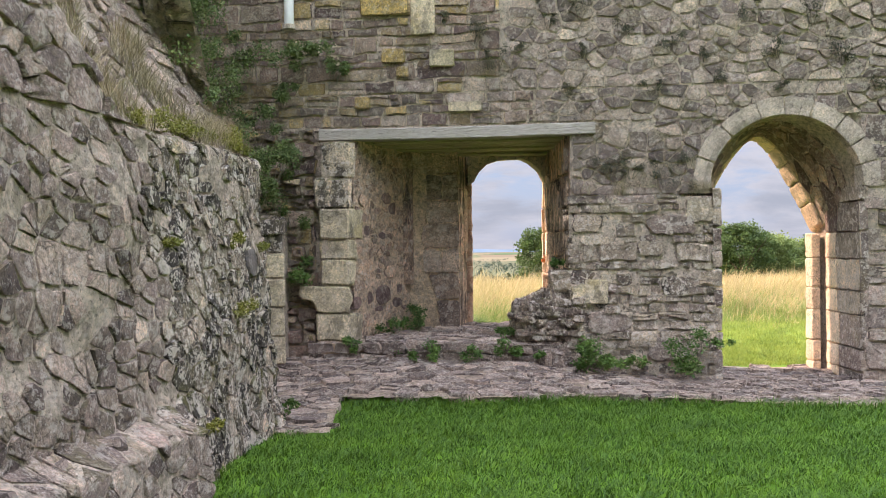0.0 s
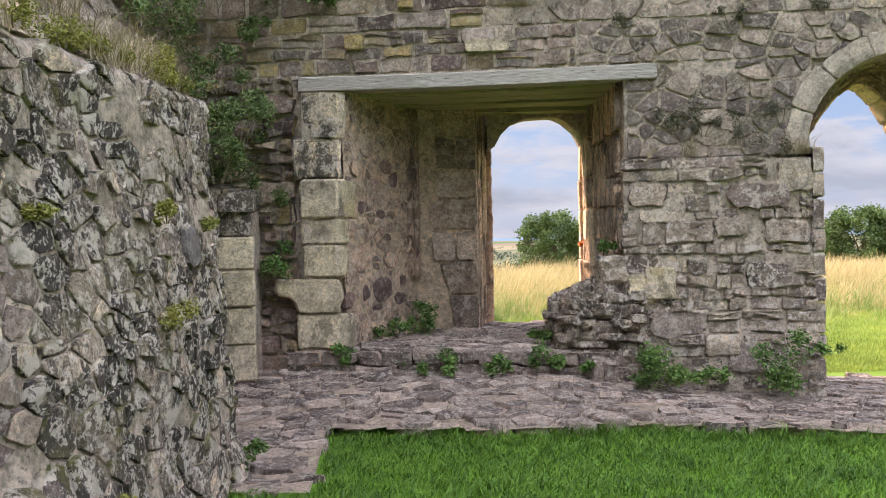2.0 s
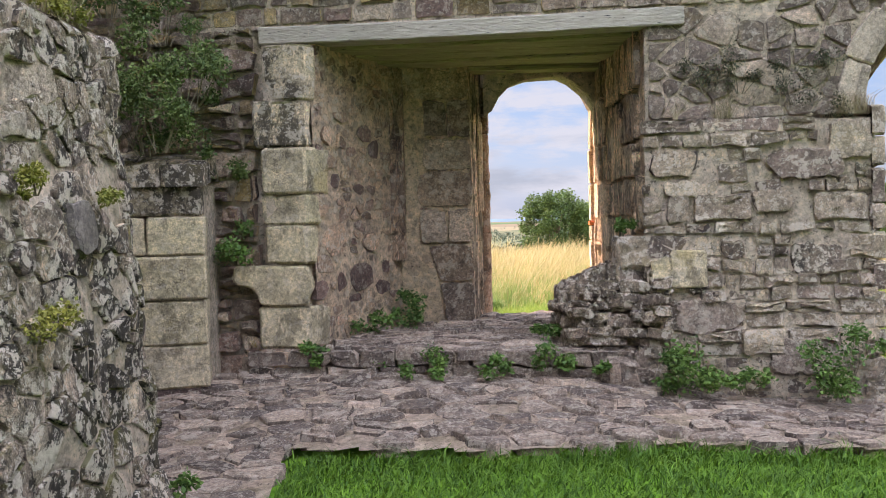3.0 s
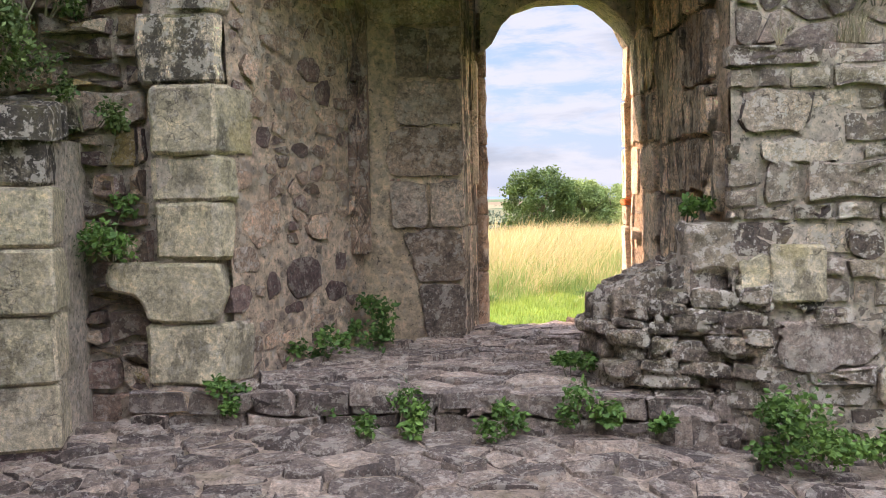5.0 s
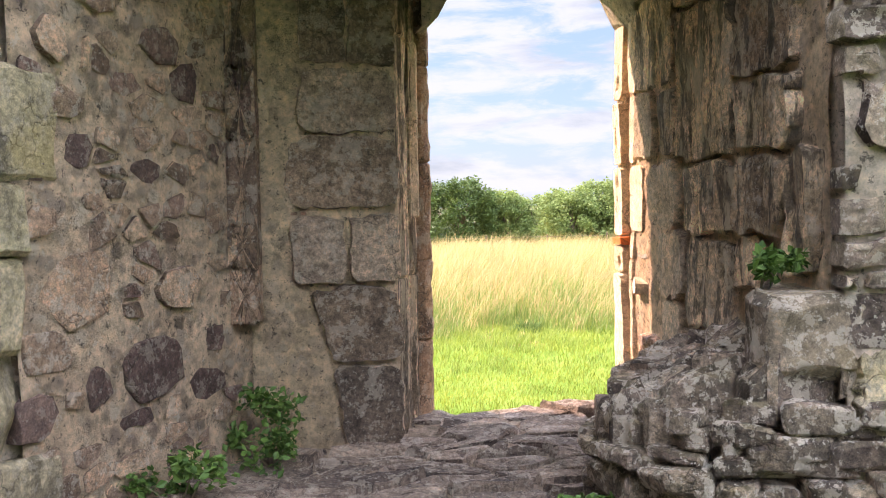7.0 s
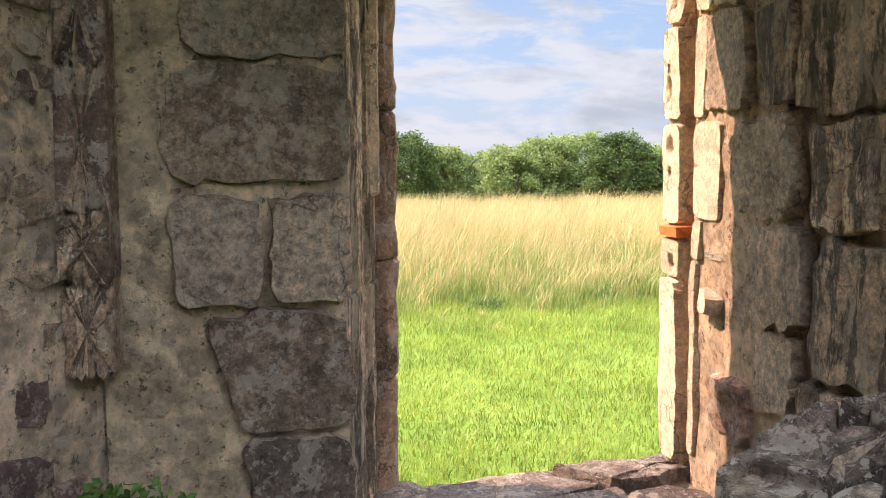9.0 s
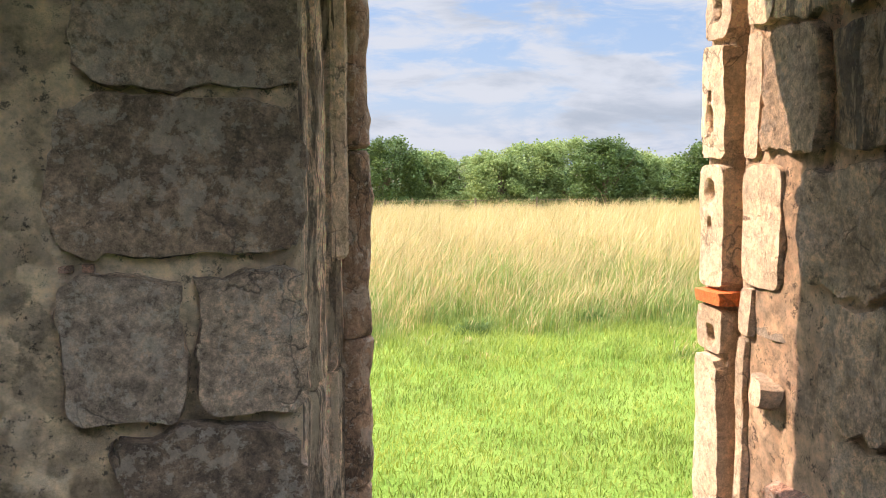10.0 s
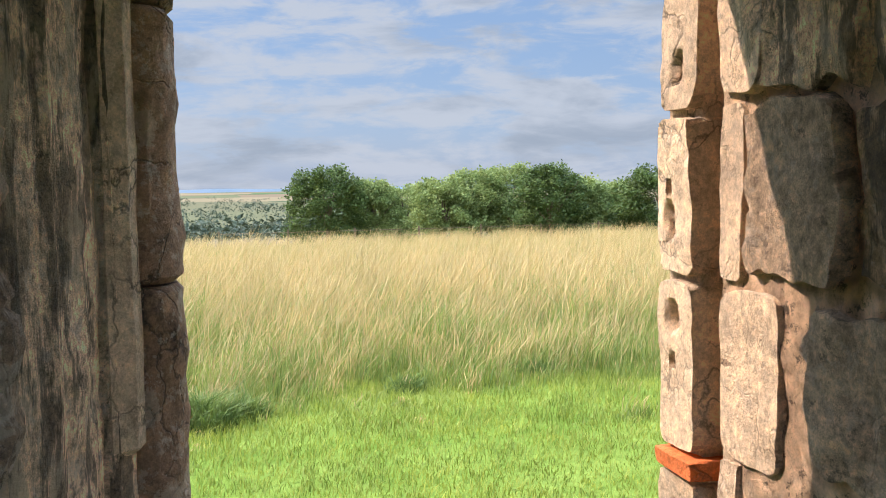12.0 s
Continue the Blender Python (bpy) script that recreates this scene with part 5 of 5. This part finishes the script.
WEEDS = [(-0.04, 10.98, 0.50, 0.13), (0.30, 11.30, 0.56, 0.18), (-0.48, 10.50, 0.33, 0.13), (0.33, 10.16, 0.30, 0.13), (0.83, 10.08, 0.27, 0.10), (1.17, 10.06, 0.36, 0.14), (1.20, 10.42, 0.45, 0.09), (1.52, 10.02, 0.24, 0.06),
         (1.98, 9.82, 0.22, 0.16), (2.2, 9.74, 0.28, 0.22), (2.45, 9.78, 0.18, 0.13), (-1.02, 10.62, 1.13, 0.17), (1.75, 10.33, 1.2, 0.08), (-0.98, 8.0, 0.05, 0.13), (0.0, 10.45, 0.26, 0.06)]
for i, (x, y, z, r) in enumerate(WEEDS):
    plant("weed", (x, y, z + 0.01), r * 1.2, int(17000 * r * r) + 200, 0.034, M_LEAF, "green leafy weed growing from a stone joint", (1.15, 0.7, 1.0), 0.25, 40 + i, group="weeds in the joints")
plant("weed", (3.05, 9.62, 0.28), 0.30, 1300, 0.032, M_LEAF, "tall green weeds at the foot of the wall", (1.0, 0.5, 1.1), 0.2, 3, 12, group="weeds in the joints")
plant("weed", (3.35, 9.62, 0.42), 0.14, 240, 0.03, M_LEAF, "green weed sprig leaning out of the wall", (1.4, 0.5, 0.6), 0.2, 4, 8, group="weeds in the joints")
IVY = [(-1.42, 10.12, 1.98, 0.26), (-1.28, 10.2, 2.3, 0.28), (-1.75, 9.95, 2.1, 0.32), (-1.55, 10.35, 2.05, 0.36), (-1.25, 10.45, 2.35, 0.28), (-1.75, 10.2, 2.45, 0.34), (-1.45, 10.45, 2.75, 0.25), (-1.1, 10.6, 1.75, 0.16), (-1.8, 10.4, 3.0, 0.35), (-1.5, 10.5, 3.5, 0.3), (-1.0, 10.55, 3.5, 0.22), (-0.75, 10.55, 3.55, 0.2), (-1.2, 10.55, 3.1, 0.2), (-0.62, 10.55, 3.35, 0.14), (-2.1, 9.2, 3.6, 0.45), (-2.2, 8.7, 4.0, 0.45), (-2.0, 9.8, 3.3, 0.4), (-1.9, 10.2, 4.1, 0.45), (-2.2, 9.3, 4.5, 0.45)]
for i, (x, y, z, r) in enumerate(IVY):
    plant("ivy", (x, y, z), r, int(15000 * r * r) + 300, 0.030, M_IVY, "dark green creeper hanging on the ruined wall", (1.1, 0.6, 1.1), 0.6, 80 + i, 10, "climbing plant", "creepers on the wall")
TUFTS = [(0.92, 3.75, 0.15), (1.16, 3.42, 0.14), (2.03, 3.98, 0.16), (2.76, 3.13, 0.10), (3.74, 3.87, 0.13), (4.07, 3.06, 0.07), (4.69, 3.42, 0.17), (2.34, 2.28, 0.17), (2.55, 2.22, 0.12), (2.05, 3.5, 0.08), (4.05, 3.45, 0.12), (1.95, 3.1, 0.08), (3.2, 1.98, 0.1), (5.4, 3.3, 0.15), (3.3, 3.4, 0.07), (2.42, 1.15, 0.09), (1.42, 3.6, 0.07), (2.9, 2.16, 0.15), (3.15, 2.3, 0.12), (3.0, 3.55, 0.12), (2.45, 3.75, 0.1), (4.4, 3.8, 0.14), (3.5, 3.15, 0.09), (5.0, 3.1, 0.12), (0.6, 3.9, 0.08), (1.7, 3.85, 0.1)]
for i, (x, z, r) in enumerate(TUFTS):
    p = PN(x, z, 0.05)
    plant("wall_plant", p, r * 1.3, int(22000 * r * r) + 160, 0.018, M_TUFT, "dark plant tuft rooted in the wall face", (1, 0.5, 1.0), 0.7, 120 + i, 5, group="tufts on the wall")


# ---- grasses ----
def blades(name, pts, hts, wid, lean, m, parent, rng, bias=0.2, kind="stuff", heads=False):
    """Thin bent blades at the given points."""
    n = len(pts)
    a = rng.uniform(0, 2 * np.pi, n)
    side = np.stack([np.cos(a), np.sin(a), np.zeros(n)], 1)
    b = rng.normal(0, 1, (n, 2)) * 0.7 + np.array([[bias, bias * 0.2]])
    bend = np.stack([b[:, 0], b[:, 1], np.zeros(n)], 1) * (lean * hts)[:, None]
    up = np.array([[0, 0, 1.0]]) * hts[:, None]
    w = wid * rng.uniform(0.6, 1.3, n)[:, None]
    mid = pts + up * 0.55 + bend * 0.3
    tip = pts + up * (1 - 0.25 * lean) + bend
    if heads:
        V = np.stack([pts - side * w * 0.5, pts + side * w * 0.5, mid + side * w * 0.4, mid - side * w * 0.4, mid + (tip - mid) * 0.55 + side * w * 1.3, mid + (tip - mid) * 0.55 - side * w * 1.3, tip], 1).reshape(-1, 3)
        base = np.arange(n) * 7
        F = np.concatenate([base[:, None] + np.array([[0, 1, 2]]), base[:, None] + np.array([[0, 2, 3]]), base[:, None] + np.array([[3, 2, 4]]), base[:, None] + np.array([[3, 4, 5]]), base[:, None] + np.array([[5, 4, 6]])])
    else:
        V = np.stack([pts - side * w, pts + side * w, mid + side * w * 0.8, mid - side * w * 0.8, tip], 1).reshape(-1, 3)
        base = np.arange(n) * 5
        F = np.concatenate([base[:, None] + np.array([[0, 1, 2]]), base[:, None] + np.array([[0, 2, 3]]), base[:, None] + np.array([[3, 2, 4]])])
    me = bpy.data.meshes.new(name)
    me.vertices.add(len(V))
    me.vertices.foreach_set("co", V.astype(np.float32).ravel())
    me.loops.add(len(F) * 3)
    me.loops.foreach_set("vertex_index", F.astype(np.int32).ravel())
    me.polygons.add(len(F))
    me.polygons.foreach_set("loop_start", np.arange(len(F), dtype=np.int32) * 3)
    me.update(calc_edges=True)
    me.materials.append(m)
    ob = new(name, me)
    ob.parent = parent
    return tagged(ob, kind=kind)


rng = np.random.default_rng(7)


def patchy(x, y, f):
    return 0.5 + 0.5 * nz((x, y, 0), f)


pts, hts = [], []
while len(pts) < 150000:
    x, y = rng.uniform(-1.9, 6.5), 2.6 + 6.4 * rng.random() ** 0.8
    if y > front_y(x) + 0.03 or x < west_line(y) + 0.12 or in_path(x, y):
        continue
    edge = max(0, 1 - abs(front_y(x) - y) / 0.30)
    pts.append((x, y, -0.07))
    hts.append((0.032 + 0.045 * patchy(x, y, 2.6) ** 2 + 0.025 * patchy(x, y, 9) + 0.10 * edge * patchy(x, y, 2.5)) * rng.uniform(0.5, 1.5))
tagged(blades("lawn_grass", np.array(pts), np.array(hts), 0.0044, 0.95, M_TURF, None, rng), "short green lawn in the shade of the walls", "grass")

pts, hts = [], []
while len(pts) < 125000:
    y = 11.9 + 9.5 * rng.random() ** 1.1
    x = rng.uniform(0.4 - (y - 10) * 0.03, 5.0 + (y - 10.0) * 0.52)
    if y < 12.1 and x < 3.3 and not 0.9 < x < 2:
        continue
    pts.append((x, y, ground_z(x, y) - 0.01))
    hts.append((0.045 + 0.05 * patchy(x, y, 1.1) ** 2 + 0.16 * max(0, (y - 16.0) / 5.0) * patchy(x, y, 1.7)) * rng.uniform(0.6, 1.4))
tagged(blades("meadow_grass", np.array(pts), np.array(hts), 0.0035, 0.6, M_MEADOW, None, rng), "sunlit bright green mown grass", "grass")

tall, tgreen = ([], []), ([], [])
while len(tall[0]) + len(tgreen[0]) < 200000:
    y = 15.8 + 40 * rng.random() ** 1.9
    x = rng.uniform(-1.0 - 0.06 * (y - 18), 4.2 + (y - 10.0) * 0.62)
    line = 20.2 + 0.7 * nz((x, 0, 0), 0.35) + 0.5 * nz((x, 4, 0), 1.3)
    depth = y - line
    if rng.random() > min(1, max(0, (depth + 3.4 + 3.0 * nz((x, y, 3), 0.9)) / 3.4)) ** 1.6:
        continue
    h = (0.08 + 0.88 * min(1, max(0, depth + 2.6 + 1.5 * nz((x, y, 3), 0.9)) / 4.4)) * (0.6 + 0.7 * patchy(x, y, 0.7)) * rng.uniform(0.75, 1.25)
    low = rng.random() < 0.12 + 0.5 * patchy(x, y, 0.8) ** 1.8 + 0.62 * max(0, 1 - max(0, depth + 0.6) / 7.0)
    wide = 0.04 + 0.09 * min(1, h)
    for _ in range(int(rng.uniform(8, 26))):
        px, py = x + rng.normal() * wide, y + rng.normal() * wide
        k = tgreen if (low and rng.random() < 0.8) or rng.random() < 0.08 else tall
        k[0].append((px, py, ground_z(px, py) - 0.01))
        k[1].append(h * rng.uniform(0.5, 1.15) * (0.75 if low and k is tgreen else 1))
tagged(blades("tall_dry_grass", np.array(tall[0]), np.array(tall[1]), 0.0031, 0.30, M_STRAW, None, rng, 0.6, heads=True), "tall straw-coloured grass swaying in seed", "grass")
tagged(blades("tall_green_grass", np.array(tgreen[0]), np.array(tgreen[1]), 0.0050, 0.5, M_TALLGREEN, None, rng, 0.4), "long green grass at the meadow's edge", "grass")
for x, y, r, h, n in ((1.3, 18.1, 0.30, 0.42, 1500), (1.65, 18.3, 0.22, 0.3, 800), (6.5, 21.0, 0.3, 0.5, 900), (4.6, 19.2, 0.25, 0.3, 600), (3.2, 18.9, 0.2, 0.25, 500)):
    a, q = rng.uniform(0, 6.28, n), r * np.sqrt(rng.random(n))
    p = np.stack([x + q * np.cos(a), y + q * np.sin(a), np.full(n, ground_z(x, y) - 0.01)], 1)
    tagged(blades("grass_tuft", p, h * rng.uniform(0.4, 1.1, n) * (1 - 0.6 * (q / r) ** 2), 0.005, 0.8, M_TUSSOCK, None, rng, 0.1, ""), "dark green tussock of long grass in the meadow", "grass", "tussocks")

pts, hts = [], []
for _ in range(1500):
    x = rng.uniform(2.1, 3.4)
    p = PB(x, 1.96, rng.uniform(-0.12, 0.02))
    if patchy(x, 0, 3.5) > 0.56:
        pts.append(p)
        hts.append(rng.uniform(0.05, 0.24))
tagged(blades("ledge_grass", np.array(pts), np.array(hts), 0.0018, 0.8, M_DRY, None, rng, 0.0), "withered stalks on the wall ledge", "grass")

# dry grass, moss and brambles on the west wall
pts, hts = [], []
while len(pts) < 9000:
    u, w = rng.uniform(7.4, 10.9), 2.16 + 1.9 * rng.random()
    if patchy(u, w, 2.1) < 0.52 or u < 8.65 - 0.75 * (w - 2.25):
        continue
    pts.append(PW(u, w, 0.02))
    hts.append(rng.uniform(0.08, 0.26))
tagged(blades("withered_grass", np.array(pts), np.array(hts), 0.0022, 1.0, M_DRY, None, rng, 0.0), "withered grass on the broken wall top", "grass")
for i, (u, w, r) in enumerate([(8.95, 2.2, 0.10), (9.25, 2.2, 0.13), (9.6, 2.2, 0.15), (9.95, 2.2, 0.16), (10.3, 2.2, 0.15), (10.7, 2.18, 0.13), (9.1, 1.42, 0.06), (10.6, 1.4, 0.06), (9.3, 0.25, 0.08), (10.13, 1.43, 0.10), (10.11, 0.95, 0.10)]):
    plant("moss_clump", PW(u, w + 0.04, 0.07), r * 1.2, int(30000 * r * r) + 300, 0.018, M_MOSSY, "yellow-green moss clump on the wall ledge", (1.0, 1.2, 0.45), 0.3, 200 + i, 3, "moss", "moss on the ledge")
for i, (u, w, r) in enumerate([(10.6, 2.9, 0.24), (10.8, 3.3, 0.3), (9.9, 3.7, 0.28), (9.2, 3.6, 0.2), (11.0, 2.6, 0.2), (10.3, 4.1, 0.3)]):
    plant("bramble", PW(u, w, 0.05), r, int(3500 * r * r) + 100, 0.035, M_IVY, "dark bramble straggling over the wall top", (1, 1, 1), 0.5, 230 + i, 14, "bramble", "brambles on the wall")


# ---- trees and distance ----
def tree(x, y, rx, top, seed, m, label):
    rnd = random.Random(seed)
    z0 = ground_z(x, y)
    H = top - z0
    root = thing("tree", label, "tree", "trees beyond the meadow")
    root.location = (x, y, z0)
    vs, fs = [], []
    for (bx, by, tx, ty, za, zb, ra, rb) in [(0, 0, 0.1, 0, -0.2, H * 0.55, 0.16, 0.07)] + [(0.02, 0, rnd.uniform(-0.6, 0.6) * rx, rnd.uniform(-0.6, 0.6) * rx, H * 0.25, H * rnd.uniform(0.6, 0.8), 0.07, 0.02) for _ in range(5)]:
        o = len(vs)
        for px, py, pz, r in ((bx, by, za, ra), ((bx + tx) / 2, (by + ty) / 2, (za + zb) / 2 + 0.1, (ra + rb) / 2), (tx, ty, zb, rb)):
            vs += [(px + r * math.cos(q * math.pi / 3), py + r * math.sin(q * math.pi / 3), pz) for q in range(6)]
        for r in (0, 6):
            fs += [(o + r + i, o + r + (i + 1) % 6, o + r + 6 + (i + 1) % 6, o + r + 6 + i) for i in range(6)]
    obj("trunk", vs, fs, M_STEM, root, True, False)
    vs, fs = [], []
    for _ in range(int(60 + rx * 26)):
        a, t = rnd.uniform(0, 2 * math.pi), rnd.random()
        zz = H * (0.12 + 0.80 * t)
        lim = rx * math.sqrt(max(0.05, 1 - (max(0, t - 0.25) / 0.8) ** 2)) * rnd.uniform(0.45, 0.95)
        c = Vector((math.cos(a) * lim, math.sin(a) * lim * 0.8, zz))
        v, f = leaves(170, rnd.uniform(0.35, 0.62), rnd, 0.14, (1, 1, 0.85), 0.1)
        o = len(vs)
        vs += [p + c for p in v]
        fs += [tuple(o + q for q in s) for s in f]
    obj("crown", vs, fs, m, root, False, False)


TREES = [(10.3, 2.0, 2.35, M_TREE), (13.0, 1.5, 1.5, M_HEDGE), (15.0, 1.7, 1.2, M_HEDGE), (17.2, 1.8, 1.6, M_HEDGE), (19.2, 1.9, 2.0, M_HEDGE), (21.2, 2.2, 2.3, M_HEDGE), (23.6, 1.9, 2.2, M_TREE), (25.4, 1.5, 1.5, M_HEDGE), (27.3, 1.6, 1.2, M_HEDGE), (30.2, 2.2, 2.1, M_TREE), (33, 2.2, 2.0, M_TREE), (36, 2.4, 2.4, M_HEDGE)]
for i, (az, rx, top, m) in enumerate(TREES):
    D = 49 + (i % 3) * 1.5
    tree(0.95 + D * math.sin(radians(az)), 10.4 + D * math.cos(radians(az)), rx * 1.2, top + 0.55, 300 + i, m, "bushy green tree at the far edge of the meadow")

M_FAR = leaf_mat("far leaf", (0.03, 0.05, 0.03), (0.06, 0.085, 0.05), 0.1)


# far wooded country
def far_woods():
    rnd = random.Random(77)
    vs, fs = [], []
    for _ in range(1300):
        a, D = radians(rnd.uniform(-20, 60)), 150 * 9 ** rnd.random()
        x, y = D * math.sin(a), D * math.cos(a)
        z = ground_z(x, y)
        s = rnd.uniform(1.6, 3.6)
        for _ in range(5):
            v, f = leaves(17, s * 0.7, rnd, s * 0.34)
            c, o = Vector((x + rnd.uniform(-s, s) * 2.5, y + rnd.uniform(-s, s), z + s * rnd.uniform(0.3, 0.9))), len(vs)
            vs += [p + c for p in v]
            fs += [tuple(o + q for q in t) for t in f]
    tagged(obj("far_woods", vs, fs, M_FAR, None, False, False), "distant trees and hedges in the valley", "woods", kind="stuff")


far_woods()
# the hills' blue is distance haze put into their base colour
k = Nodes("far hills tinted for haze", 1.0)
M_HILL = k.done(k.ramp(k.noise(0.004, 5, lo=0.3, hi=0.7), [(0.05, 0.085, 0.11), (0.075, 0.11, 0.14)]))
vs, fs = [], []
for i in range(121):
    a = radians(-60 + i * 1.25)
    h = 8 + 12 * (0.5 + 0.5 * nz((i, 0, 0), 0.11)) + 6 * nz((i, 3, 0), 0.4)
    vs += [(2600 * math.sin(a), 2600 * math.cos(a), -30), (2700 * math.sin(a), 2700 * math.cos(a), h - 20), (2950 * math.sin(a), 2950 * math.cos(a), -30)]
for i in range(120):
    fs += [(3 * i, 3 * i + 3, 3 * i + 4, 3 * i + 1), (3 * i + 1, 3 * i + 4, 3 * i + 5, 3 * i + 2)]
tagged(obj("backdrop", vs, fs, M_HILL, None, True), "distant hills coloured blue for haze", "hills", kind="structure")

# fence at the meadow's far end
for i in range(9):
    x, y = 4 + i * 3.1, 54.5 - 0.1 * i
    post = thing("fence_post", "grey wooden fence post at the meadow's far edge", "fence post", "fence posts")
    bm = bmesh.new()
    bmesh.ops.create_cone(bm, cap_ends=True, segments=8, radius1=0.06, radius2=0.05, depth=1.3)
    bmesh.ops.translate(bm, verts=bm.verts, vec=(x, y, ground_z(x, y) + 0.5))
    part("stake", bm, M_STEM, post)
fence = thing("fence_wire", "thin dark wires strung between the fence posts", "fence wire")
for h in (0.75, 1.02):
    bm = bmesh.new()
    bmesh.ops.create_cone(bm, cap_ends=True, segments=5, radius1=0.012, radius2=0.012, depth=24.8)
    bmesh.ops.rotate(bm, verts=bm.verts, matrix=Matrix.Rotation(radians(90), 3, "Y"))
    bmesh.ops.rotate(bm, verts=bm.verts, matrix=Matrix.Rotation(math.atan2(-0.8, 24.8), 3, "Z"))
    bmesh.ops.translate(bm, verts=bm.verts, vec=(16.4, 54.1 - 0.05, ground_z(16, 54.1) + h))
    part("wire", bm, M_STEM, fence)
